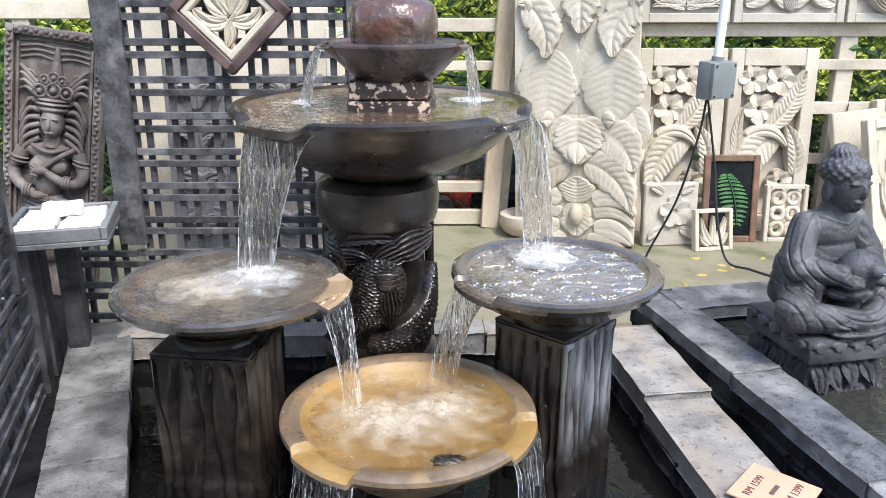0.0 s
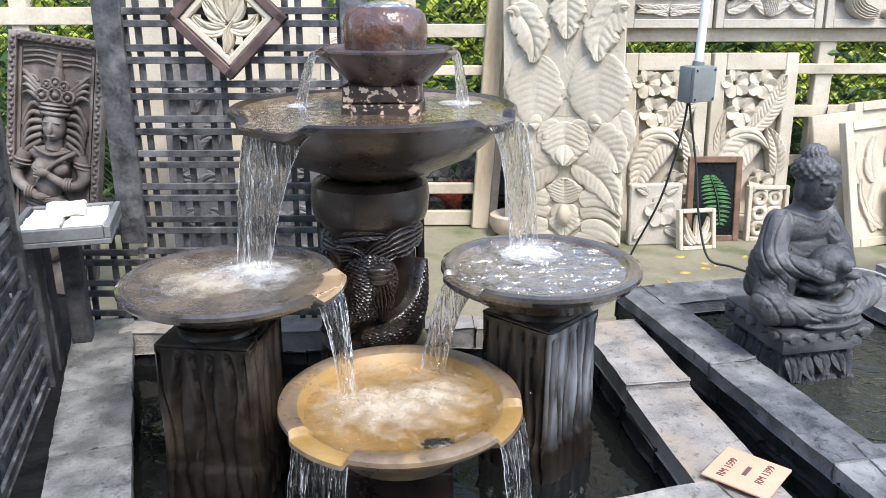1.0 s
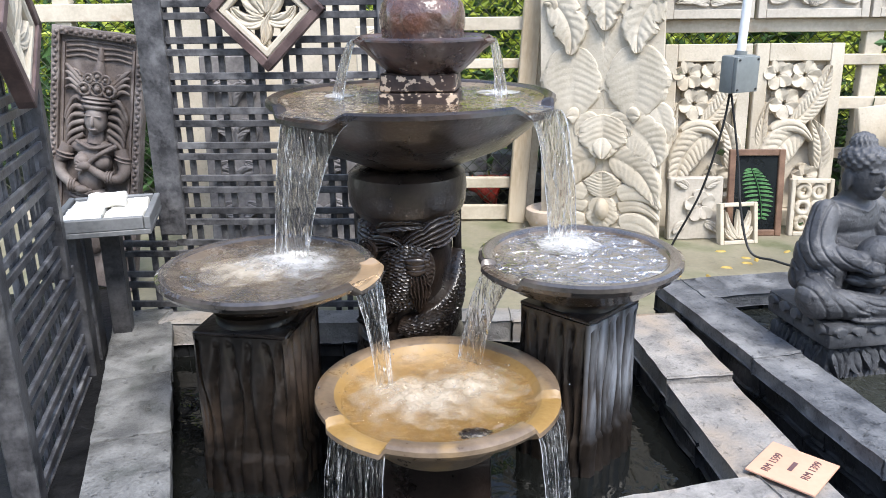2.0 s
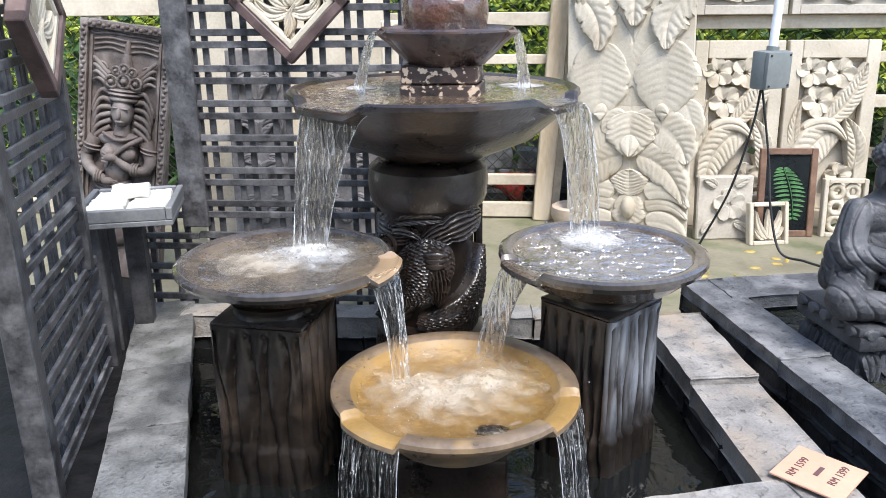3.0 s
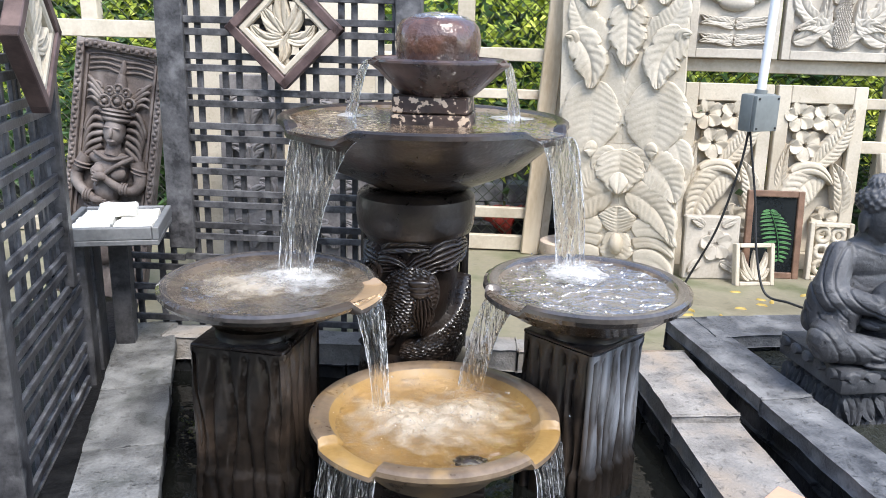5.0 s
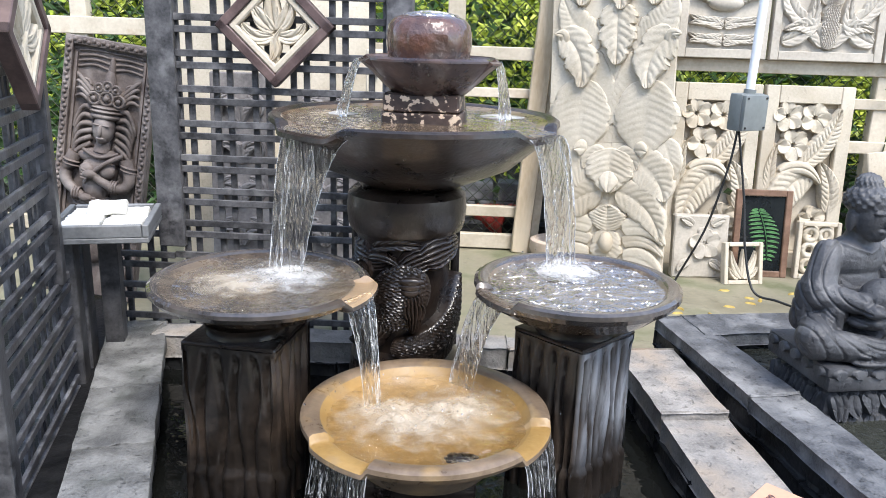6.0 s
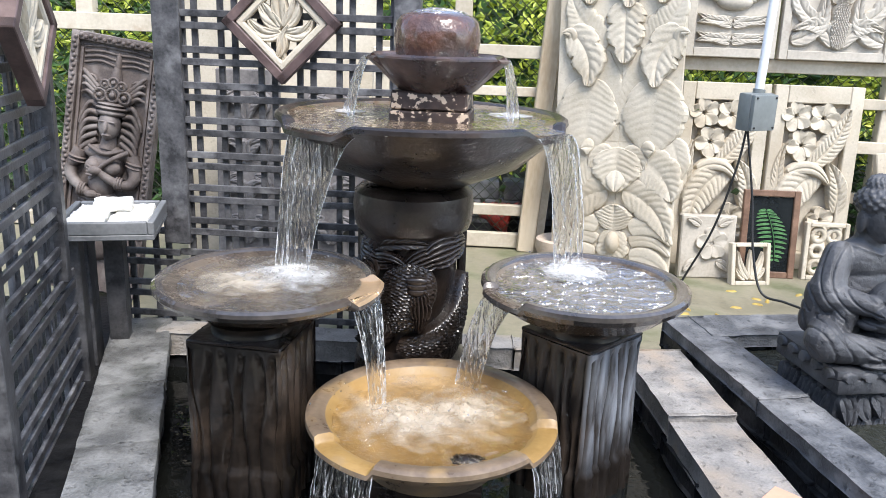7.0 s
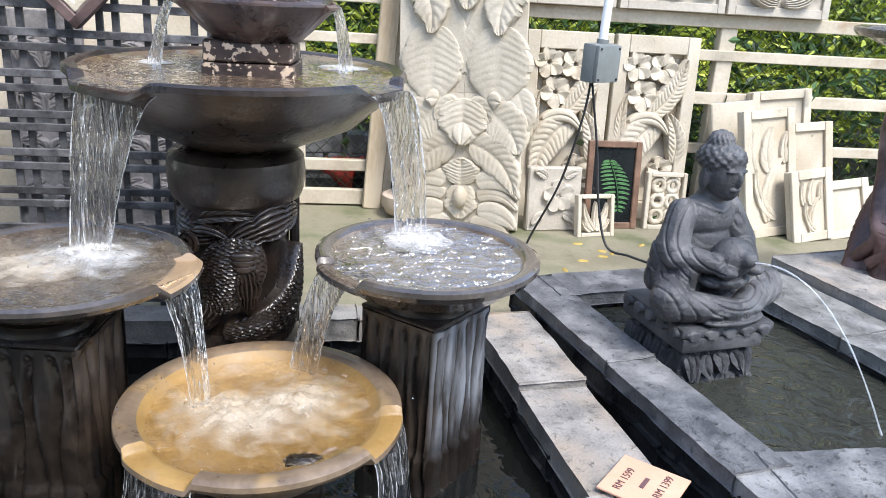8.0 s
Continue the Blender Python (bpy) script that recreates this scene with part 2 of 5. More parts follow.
# ---- builders ----
def obj(name, data, material, parent=None, label="", m=None, smooth=35):
    """One mesh object from a bmesh, or from (verts, faces)."""
    if isinstance(data, bpy.types.Mesh):
        me = data
    else:
        me = bpy.data.meshes.new(name)
        if isinstance(data, tuple):
            me.from_pydata([tuple(v) for v in data[0]], [], data[1])
            bm = bmesh.new()
            bm.from_mesh(me)
            bmesh.ops.recalc_face_normals(bm, faces=bm.faces)
            bm.to_mesh(me)
            bm.free()
        else:
            bmesh.ops.recalc_face_normals(data, faces=data.faces)
            data.to_mesh(me)
            data.free()
        me.materials.append(material)
        if smooth:
            me.polygons.foreach_set("use_smooth", [True] * len(me.polygons))
            me.set_sharp_from_angle(angle=radians(smooth))
    ob = new(name, me)
    if m is not None:
        ob.matrix_basis = m
    if parent:
        ob.parent = parent
    if label:
        ob["label"] = label
    return ob


def part(name, data, material, parent, label="", m=None, smooth=35):
    return obj(name, data, material, parent, label, m, smooth)


def thing(name, m, label, category, group="", kind=""):
    e = new(name)
    e.empty_display_size = 0.1
    e.matrix_basis = m
    return tagged(e, label, category, group, kind)


def box(sx, sy, sz, cx=0, cy=0, cz=0, bevel=0.004, seg=1, rough=0.0, seed=0, cuts=6):
    """A bevelled block; rough pushes its faces about a little."""
    bm = bmesh.new()
    bmesh.ops.create_cube(bm, size=1)
    for v in bm.verts:
        v.co = Vector((v.co.x * sx, v.co.y * sy, v.co.z * sz))
    if bevel:
        bmesh.ops.bevel(bm, geom=bm.edges[:], offset=bevel, segments=seg, affect="EDGES", profile=0.6)
    if rough:
        bmesh.ops.subdivide_edges(bm, edges=[e for e in bm.edges if e.calc_length() > 0.04], cuts=cuts, use_grid_fill=True)
        for v in bm.verts:
            p = v.co * 9 + Vector((seed * 3.1, seed, 0))
            v.co += noise.noise_vector(p) * rough + noise.noise_vector(p * 3.3) * rough * 0.6 + noise.noise_vector(p * 8) * rough * (0.35 if cuts > 6 else 0)
    for v in bm.verts:
        v.co += Vector((cx, cy, cz))
    return bm


def join(*bms):
    out = bmesh.new()
    for b in bms:
        me = bpy.data.meshes.new("tmp")
        b.to_mesh(me)
        b.free()
        out.from_mesh(me)
        bpy.data.meshes.remove(me)
    return out


def grid(rows, wrap=False, cap_a=False, cap_b=False):
    """Faces between rows of points; wrap closes each row into a ring."""
    nv = len(rows[0])
    verts = [p for r in rows for p in r]
    faces = []
    for i in range(len(rows) - 1):
        for j in range(nv if wrap else nv - 1):
            k = (j + 1) % nv
            faces.append((i * nv + j, i * nv + k, (i + 1) * nv + k, (i + 1) * nv + j))
    if cap_a:
        faces.append(tuple(range(nv))[::-1])
    if cap_b:
        faces.append(tuple(range((len(rows) - 1) * nv, len(rows) * nv)))
    return verts, faces


def merge(*meshes):
    verts, faces = [], []
    for v, f in meshes:
        k = len(verts)
        verts += list(v)
        faces += [tuple(i + k for i in q) for q in f]
    return verts, faces


def moved(mesh, m):
    return [tuple(m @ Vector(v)) for v in mesh[0]], mesh[1]


def tube(points, radius, sides=10, caps=True):
    pts = [Vector(p) for p in points]
    rows = []
    for i, p in enumerate(pts):
        d = (pts[min(i + 1, len(pts) - 1)] - pts[max(i - 1, 0)]).normalized()
        a = d.cross(Vector((0.31, 0.17, 0.93))).normalized()
        b = d.cross(a)
        r = radius[i] if isinstance(radius, (list, tuple)) else radius
        rows.append([tuple(p + (a * math.cos(q) + b * math.sin(q)) * r) for q in [2 * math.pi * k / sides for k in range(sides)]])
    return grid(rows, True, caps, caps)


def curve(points, n):
    """n points on a smooth line through the points."""
    pts = [Vector(p) for p in points]
    out = []
    for k in range(n):
        s = k / (n - 1) * (len(pts) - 1)
        i = min(int(s), len(pts) - 2)
        t = s - i
        a, b, c, d = pts[max(i - 1, 0)], pts[i], pts[i + 1], pts[min(i + 2, len(pts) - 1)]
        out.append(0.5 * ((2 * b) + (c - a) * t + (2 * a - 5 * b + 4 * c - d) * t * t + (3 * b - a - 3 * c + d) * t ** 3))
    return out


def step(a, b, x):
    t = min(max((x - a) / (b - a), 0), 1)
    return t * t * (3 - 2 * t)


def lathe(profile, n=64, wob=0.0, seed=0, cap=True):
    rows = []
    for i, (r, z) in enumerate(profile):
        rows.append([(r * math.cos(a) * (1 + wob * noise.noise((math.cos(a) * 2 + seed, math.sin(a) * 2, z * 6))),
                      r * math.sin(a) * (1 + wob * noise.noise((math.cos(a) * 2 + seed, math.sin(a) * 2, z * 6))), z)
                     for a in [2 * math.pi * k / n for k in range(n)]])
    return grid(rows, True, cap, cap)


def ellipsoid(rx, ry, rz, m=Matrix(), n=20, k=12):
    rows = []
    for i in range(k + 1):
        p = math.pi * i / k
        s = max(math.sin(p), 0.02)
        rows.append([tuple(m @ Vector((rx * s * math.cos(2 * math.pi * j / n), ry * s * math.sin(2 * math.pi * j / n), -rz * math.cos(p)))) for j in range(n)])
    return grid(rows, True, True, True)


def leaf(p0, p1, width, height=0.02, bend=0.0, ribs=9, scallop=0.12, tip=0.7, base=0.25, nu=0, nv=19, curl=0.5, z0=0.0, style=0, hollow=0.0):
    """A carved leaf in relief on the x, y plane: a sunk midrib, grooves that sweep to a toothed edge, and a raised tip. z is outward."""
    nu = nu or max(20, min(ribs * 6, 80))
    if style:
        nu, nv = 64, 35
    a, b = Vector((p0[0], p0[1], 0)), Vector((p1[0], p1[1], 0))
    d = b - a
    nrm = Vector((-d.y, d.x, 0))
    rows = []
    line = [a + d * u + nrm * bend * 4 * u * (1 - u) for u in [i / nu for i in range(nu + 1)]]
    for i in range(nu + 1):
        u = i / nu
        t = (line[min(i + 1, nu)] - line[max(i - 1, 0)]).normalized()
        s = Vector((-t.y, t.x, 0))
        w = width * 0.5 * (math.sin(math.pi * min(u ** tip, 1)) ** 0.7 * (1 - base) + base * (1 - u) ** 0.5) if u < 1 else 0
        w *= 1 - 0.55 * scallop * (1 - (u * ribs - 0.6) % 1.0) - scallop * 1.7 * (1 - abs(math.sin(math.pi * (u * ribs / 3.2 + 0.15))) ** 0.7) * (ribs > 4)
        row = []
        for j in range(nv):
            v = -1 + 2 * j / (nv - 1)
            edge = 1 - abs(v) ** 12
            near = (u * ribs - 1.6 * abs(v) ** 1.5) % 1.0
            groove = 1 - math.exp(-(min(near, 1 - near) / 0.13) ** 2) if ribs > 1 else 1
            if style == 1:
                groove = abs(math.sin(math.pi * v * 3.5)) ** 0.6 * 1.8
            elif style == 2:
                groove = (abs(math.sin(math.pi * (u * ribs + v * 4))) * abs(math.sin(math.pi * (u * ribs - v * 4)))) ** 0.4 * 0.85
            cup = 0.12 * (1 - abs(v)) if ribs < 2 or style else 0.16 * v * v
            cup += hollow * (v * v * min(u * 2.5, 1) - 0.5)
            h = height * edge * (0.70 + cup + (0.34 * groove if style else 0.13 * groove * min(abs(v) * 4, 1)))
            h -= height * 0.12 * math.exp(-(v / 0.10) ** 2) * (style == 0 and ribs > 1)
            h *= 0.7 + curl * u * u + 0.25 * math.sin(math.pi * u)
            p = line[i] + s * (v * w) + t * (abs(v) ** 1.3 * w * 0.25 * (1 - u))
            row.append((p.x, p.y, z0 + h if 0 < j < nv - 1 and 0 < i < nu else z0 - 0.004))
        rows.append(row)
    return grid(rows)


def bowl(radius, depth, foot, thick, lips=(), rim=0.03, n=384, drop=0.022, reach=0.03, wob=0.0008, seed=0, floor_z=0.03, full=0.0, ease=1.3):
    """A turned dish, its rim at z = 0 and cut down at the lips (angle, half width, both in degrees)."""
    inn = radius - rim - 0.010
    prof = [(foot, -depth, 0), (foot * 1.25, -depth * 0.93, 0), (radius * (0.62 + 0.16 * full), -depth * (0.62 + 0.1 * full), 0), (radius * (0.85 + 0.07 * full), -depth * 0.34, 0.1),
            (radius * 0.965, -thick * 1.1, 0.6), (radius, -thick * 0.55, 1), (radius * 0.995, -0.004, 1), (radius - 0.012, 0.002, 1), (radius - rim, 0.0, 1),
            (inn, -0.007, 0.8), (inn * 0.93, -floor_z * 0.42, 0.3), (inn * 0.72, -floor_z * 0.9, 0), (inn * 0.4, -floor_z * 1.05, 0), (0.01, -floor_z * 1.1, 0)]
    rows = []
    for r, z, k in prof:
        row = []
        for j in range(n):
            deg = 360 * j / n
            w = 0
            for ang, half in lips:
                off = abs((deg - ang + 180) % 360 - 180)
                w = max(w, 1 - step(half - ease, half + ease, off))
            rr = r * (1 + wob * noise.noise((math.cos(radians(deg)) * 3 + seed, math.sin(radians(deg)) * 3, seed))) + reach * k * w
            row.append((rr * math.cos(radians(deg)), rr * math.sin(radians(deg)), z - drop * k * w + 0.0003 * noise.noise((math.cos(radians(deg)) * 6, math.sin(radians(deg)) * 6, seed)) * (k > 0)))
        rows.append(row)
    return grid(rows, True, True, True)


def disc(radius, n=72, rings=20, amp=0.0, freq=14.0, seed=0, lift=(), lips=(), reach=0.0):
    """A rippled sheet of water; lift: mounds (x, y, radius, height)."""
    rows = []
    for i in range(rings + 1):
        r = radius * max(i / rings, 0.004)
        row = []
        for j in range(n):
            w = max([1 - step(h - 2.5, h - 0.5, abs((360 * j / n - a + 180) % 360 - 180)) for a, h in lips] + [0])
            q = r + reach * w * (i / rings) ** 3
            x, y = q * math.cos(2 * math.pi * j / n), q * math.sin(2 * math.pi * j / n)
            z = -0.006 * w * (i / rings) ** 6 + amp * (noise.noise((x * freq + seed, y * freq, seed)) + 0.5 * noise.noise((x * freq * 2.3, y * freq * 2.3, seed + 4)))
            for lx, ly, lr, lh in lift:
                q = math.hypot(x - lx, y - ly)
                z += lh * math.exp(-(q / lr) ** 2) + amp * 0.8 * math.sin(q * 120) * math.exp(-q / (lr * 2.2))
            row.append((x, y, z))
        rows.append(row)
    return grid(rows, True, True)


# ---- setting ----
def build_ground():
    """The yard, one sheet to the horizon, with the ponds cut out of it."""
    bm = bmesh.new()
    hole = [(-1.38, 2.87), (0.76, 2.90), (0.90, 2.96), (1.90, 3.12), (2.26, 1.40), (1.22, 1.36), (0.92, 1.66), (-0.62, 1.30), (-0.84, 1.22)]
    for loop in ([(-400, -400), (400, -400), (400, 400), (-400, 400)], hole):
        vs = [bm.verts.new((x, y, 0)) for x, y in loop]
        for k in range(len(vs)):
            bm.edges.new((vs[k], vs[(k + 1) % len(vs)]))
    bmesh.ops.triangle_fill(bm, use_beauty=True, edges=bm.edges[:])
    ob = obj("ground", bm, YARD, smooth=0)
    if sum(f.normal.z for f in ob.data.polygons) < 0:
        ob.data.flip_normals()
    tagged(ob, "mossy damp concrete yard floor between the ponds and the carved panels", "ground", kind="structure")


build_ground()
# Unseen wall, added to keep sky light off the faces towards the camera.
WALL = mat("rough_grey_render", (0.14, 0.13, 0.115), (0.24, 0.225, 0.20), 2, (0.7, 0.9), 0.3)
wall = obj("added_wall_south", box(14, 0.25, 3.4, 0, -4.0, 1.7, 0.01), WALL)
tagged(wall, "plain grey wall added behind the camera to block sky light", "wall", kind="structure")
# Near-black strip added over the yard so the lattice gaps look dark.
dark_strip = obj("pavement", box(0.9, 3.0, 0.02, 0, 0, -0.002, 0), BLACK_STRIP, smooth=0, m=pose(-1.62, 2.03, 0, 0, 0, 19.4))
tagged(dark_strip, "near-black strip laid on the yard behind the side screen", "pavement", kind="structure")
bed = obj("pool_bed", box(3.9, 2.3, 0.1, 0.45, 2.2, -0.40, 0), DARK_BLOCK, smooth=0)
tagged(bed, "dark bed under the garden ponds", "pond bed", kind="structure")


def kerb_run(name, a, b, width, thick, top, lengths, material, label, wall_depth, seed, wall=True, offset=0.0, lifts=()):
    """Coping stones from a to b (the run's left edge), on a rough block wall."""
    a, b = Vector((*a, 0)), Vector((*b, 0))
    d = (b - a).normalized()
    side = Vector((d.y, -d.x, 0))
    ang = math.degrees(math.atan2(d.y, d.x))
    e = thing(name, pose(a.x, a.y, 0, 0, 0, ang), label, "pond kerb", kind="structure")
    x = 0.0
    for i, ln in enumerate(lengths):
        sh = (random.random() - 0.5) * offset
        bm = box(ln - 0.006, width, thick, x + ln / 2, -width / 2 + sh, top - thick / 2 + (lifts[i] if lifts else 0), 0.007, 2, 0.0042, seed + i, 13)
        part("coping_stone", bm, material, e, m=pose(0, 0, 0, (random.random() - 0.5) * 0.8, (random.random() - 0.5) * 0.5, 0))
        x += ln
    if wall:
        total, zt = sum(lengths), top - thick
        z = zt
        k = 0
        while z > -wall_depth:
            h = 0.075
            x = -random.random() * 0.15
            while x < total:
                ln = 0.22 + random.random() * 0.14
                x0, x1 = max(x, 0), min(x + ln, total)
                if x1 - x0 > 0.03:
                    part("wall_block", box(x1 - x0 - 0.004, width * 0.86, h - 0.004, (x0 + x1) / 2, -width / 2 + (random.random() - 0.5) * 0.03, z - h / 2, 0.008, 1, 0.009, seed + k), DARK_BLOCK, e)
                x += ln
                k += 1
            z -= h
    return e


kerb_run("kerb_left", (-0.87, 1.2), (-1.475, 2.92), 0.23, 0.05, 0.12, [0.76, 0.42, 0.64], KERB_L, "damp grey slate coping stones along the fountain pond", 0.3, 3)
kerb_run("kerb_back", (-1.25, 2.80), (0.66, 2.86), -0.12, 0.09, 0.12, [0.42, 0.5, 0.5, 0.49], KERB_R, "pale stone kerb behind the fountain pond", 0.3, 11)
kerb_run("kerb_right", (0.60, 2.84), (0.84, 1.0), -0.215, 0.075, 0.12, [0.53, 1.32], KERB_R, "pale grey stone coping beside the fountain pond", 0.3, 21, lifts=(0.016, -0.004))
kerb_run("kerb_middle", (0.79, 3.06), (1.23, 1.1), -0.165, 0.05, 0.2, [0.74, 0.62, 0.64], SLATE, "grey slate coping of the statue pond", 0.35, 31)
kerb_run("kerb_statue_back", (0.935, 2.885), (1.80, 3.06), -0.21, 0.05, 0.2, [0.62, 0.26], SLATE, "grey slate coping behind the statue pond", 0.35, 41)
kerb_run("kerb_front", (0.785, 1.785), (-0.74, 1.37), -0.2, 0.075, 0.115, [0.56, 0.54, 0.48], KERB_R, "pale grey stone coping at the front of the fountain pond", 0.3, 61)
kerb_run("kerb_outer", (2.00, 3.26), (2.49, 1.3), -0.80, 0.06, 0.24, [0.70, 0.66, 0.66], KERB_R, "pale stone coping beyond the statue pond", 0.3, 71)
kerb_run("kerb_statue_right", (1.716, 3.12), (2.19, 1.3), -0.28, 0.05, 0.2, [0.62, 0.62, 0.64], KERB_L, "grey slate coping on the far edge of the statue pond", 0.35, 51)
kerb_run("kerb_statue_front", (1.20, 1.30), (2.30, 1.34), -0.53, 0.05, 0.195, [0.42, 0.70], SLATE, "grey slate coping at the near end of the statue pond", 0.3, 81)
water = obj("pool_water", grid([[(-1.48 + 3.85 * i / 60, 1.12 + 2.2 * j / 60, -0.03) for i in range(61)] for j in range(61)]), POOL)
if sum(f.normal.z for f in water.data.polygons) < 0:
    water.data.flip_normals()
tagged(water, "dark still pond water with small ripples", "water", kind="structure")
murk = obj("statue_pond_water", grid([[(0.86 + 0.36 * j / 40 + (0.98 + 0.02 * j / 40) * i / 40, 2.98 - 1.31 * j / 40, 0.13) for i in range(41)] for j in range(41)]), MURK)
if sum(f.normal.z for f in murk.data.polygons) < 0:
    murk.data.flip_normals()
tagged(murk, "murky grey-green water standing high round the statue", "water", kind="structure")


# ---- fountain ----
def pillar(name, m, width, height, seed, label):
    """A square post carved with wavy upright flutes like bark."""
    e = thing(name, m, label, "pedestal", "fountain pedestals")
    per, nz = 44, 56
    rows = []
    for k in range(nz + 1):
        z = height * k / nz
        row = []
        for j in range(per * 4):
            f, t = j // per, (j % per) / per * 2 - 1
            c, q = math.cos(f * math.pi / 2), math.sin(f * math.pi / 2)
            cut = 0.0
            for g in range(6):
                x0 = -0.88 + 0.35 * g + 0.06 * math.sin(z * (9 + g) + g * 2 + f + seed) + 0.08 * noise.noise((z * 5, g * 1.7 + f * 5, seed))
                end = 0.16 + 0.10 * (0.5 + 0.5 * noise.noise((g * 3.3, f * 2.1, seed)))
                cut = max(cut, math.exp(-((t - x0) / 0.062) ** 2) * step(end, end + 0.05, z))
            dd = 0.5 * width - 0.017 * cut * (1 - step(height - 0.022, height - 0.012, z)) + 0.006 * noise.noise((t * 2.4, z * 7, f + seed)) + (0.010 if 0.2 < z < 0.395 else 0)
            dd -= 0.014 * max(abs(t) - 0.88, 0) / 0.12
            u = t * 0.5 * width * 1.0
            row.append((dd * c - u * q, dd * q + u * c, z))
        rows.append(row)
    part("shaft", grid(rows, True, True, True), STREAKED_PILLAR if seed == 5 else WET_PILLAR, e, smooth=50)
    part("cap", box(width * 0.97, width * 0.97, 0.012, 0, 0, height + 0.004, 0.004, 1, 0.002, seed), WET_STONE, e)
    part("dish_seat", lathe([(0.120, height + 0.006), (0.116, height + 0.018), (0.118, height + 0.032), (0.126, height + 0.044)], 48, 0.02, seed), WET_PILLAR, e)
    if seed == 1:
        part("packing_stone", ellipsoid(0.014, 0.010, 0.008, pose(-0.005, -0.098, height + 0.016)), SOAP, e, "small pale packing stone")
    return e


BASE_Z = -0.30
pillar("fountain_pedestal", pose(-0.622, 2.035, BASE_Z, 0, 0, -7), 0.285, 0.77, 1, "dark wet square stone pedestal with wavy carved flutes under a dish")
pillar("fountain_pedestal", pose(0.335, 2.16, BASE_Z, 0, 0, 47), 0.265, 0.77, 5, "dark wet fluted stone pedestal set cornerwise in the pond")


def dish(name, m, radius, depth, foot, lips, material, label, seed, **kw):
    e = thing(name, m, label, "fountain dish")
    mesh = bowl(radius, depth, foot, kw.pop("thick", 0.03), lips, seed=seed, **kw)
    groups = {}
    for q in mesh[1]:
        c = sum((Vector(mesh[0][k]) for k in q[:4]), Vector()) / 4
        row = min(q) // 384 if len(q) == 4 else (0 if min(q) == 0 else 13)
        r, deg = math.hypot(c.x, c.y), math.degrees(math.atan2(c.y, c.x))
        at_lip = any(abs((deg - a + 180) % 360 - 180) < h + 1 for a, h in lips)
        if at_lip and r > radius * 0.84 and row > 5 and name in ("fountain_basin", "fountain_dish"):
            key = "lip", min(range(len(lips)), key=lambda i: abs((deg - lips[i][0] + 180) % 360 - 180))
        elif row >= 9:
            key = "inner_face"
        elif row >= 4:
            key = "rim"
        else:
            key = "dish_body"
        groups.setdefault(key, []).append(q)
    look_of = {"dish_body": material, "rim": material, "inner_face": material, "lip": material}
    if name == "fountain_basin":
        look_of = {"dish_body": RIM_STONE, "rim": RIM_STONE, "inner_face": GOLD_STONE, "lip": GOLD_STONE}
    elif name == "fountain_dish":
        look_of["rim"] = DISH_RIM
        if lips[0][0] < 0:
            look_of["lip"] = LIP_STONE
    elif name == "fountain_top_bowl":
        look_of["inner_face"] = BROWN_BOWL
    for key, faces in groups.items():
        key = key if isinstance(key, str) else key[0]
        used = sorted({k for q in faces for k in q})
        at = {k: i for i, k in enumerate(used)}
        part(key, ([mesh[0][k] for k in used], [tuple(at[k] for k in q) for q in faces]), look_of[key], e)
    return e


dish("fountain_dish", pose(-0.590, 2.082, 0.62, 0, 0, 0), 0.318, 0.115, 0.10, [(-10, 20)], BOWL_STONE, "brown wet stone dish with a pouring lip on a pedestal", 1, reach=0.022, drop=0.016, rim=0.022, thick=0.026, full=0.4)
dish("fountain_dish", pose(0.335, 2.195, 0.62, 0, 0, 0), 0.308, 0.12, 0.10, [(212, 18)], BOWL_STONE, "brown wet stone dish full of rippling water", 2, floor_z=0.06, reach=0.004, drop=0.016, rim=0.034, thick=0.03, full=0.8)
dish("fountain_basin", pose(-0.09, 1.91, 0.32, 0, 0, 0), 0.345, 0.17, 0.15, [(232, 17), (-23, 17)], GOLD_STONE, "ochre stained round stone basin with two overflow lips", 3, floor_z=0.075, rim=0.045, reach=0.004, drop=0.02)
dish("fountain_top_bowl", pose(-0.185, 2.47, 1.065, 0, 0, 0), 0.462, 0.23, 0.14, [(231, 16), (-31, 12)], WET_STONE, "wide dark wet stone bowl on the carved column", 4, reach=0.012, drop=0.028, floor_z=0.035, rim=0.03, full=0.45, ease=4.5)
dish("fountain_small_bowl", pose(-0.14, 2.47, 1.245, 0, 0, 0), 0.215, 0.118, 0.095, [(205, 10), (-20, 10)], SMALL_BOWL, "small dark wet stone bowl carrying the jar", 5, drop=0.008, reach=0.01, rim=0.012, full=0.55, thick=0.018)
e = thing("basin_plinth", pose(-0.09, 1.91, BASE_Z), "dark square stone plinth under the basin", "plinth")
part("block", box(0.30, 0.30, 0.46, 0, 0, 0.23, 0.01, 2, 0.003, 2), WET_STONE, e)
e = thing("brick_block", pose(-0.15, 2.45, 1.035, 0, 0, -4), "flaking dark painted stone block holding up the small bowl", "block")
part("block", box(0.245, 0.2, 0.045, 0, 0, 0.0225, 0.004, 1, 0.003, 1), FLAKE, e)
part("block", box(0.235, 0.19, 0.055, 0, 0, 0.0735, 0.005, 1, 0.004, 7), FLAKE, e)
e = thing("water_jar", pose(-0.145, 2.46, 1.213), "glossy wet red-brown clay jar brimming with water", "jar")
part("jar_body", lathe([(0.09, 0), (0.115, 0.008), (0.127, 0.03), (0.133, 0.07), (0.132, 0.10), (0.126, 0.128), (0.112, 0.146), (0.092, 0.154), (0.084, 0.155), (0.078, 0.15), (0.07, 0.14), (0.01, 0.135)], 64, 0.03), JAR_GLAZE, e)

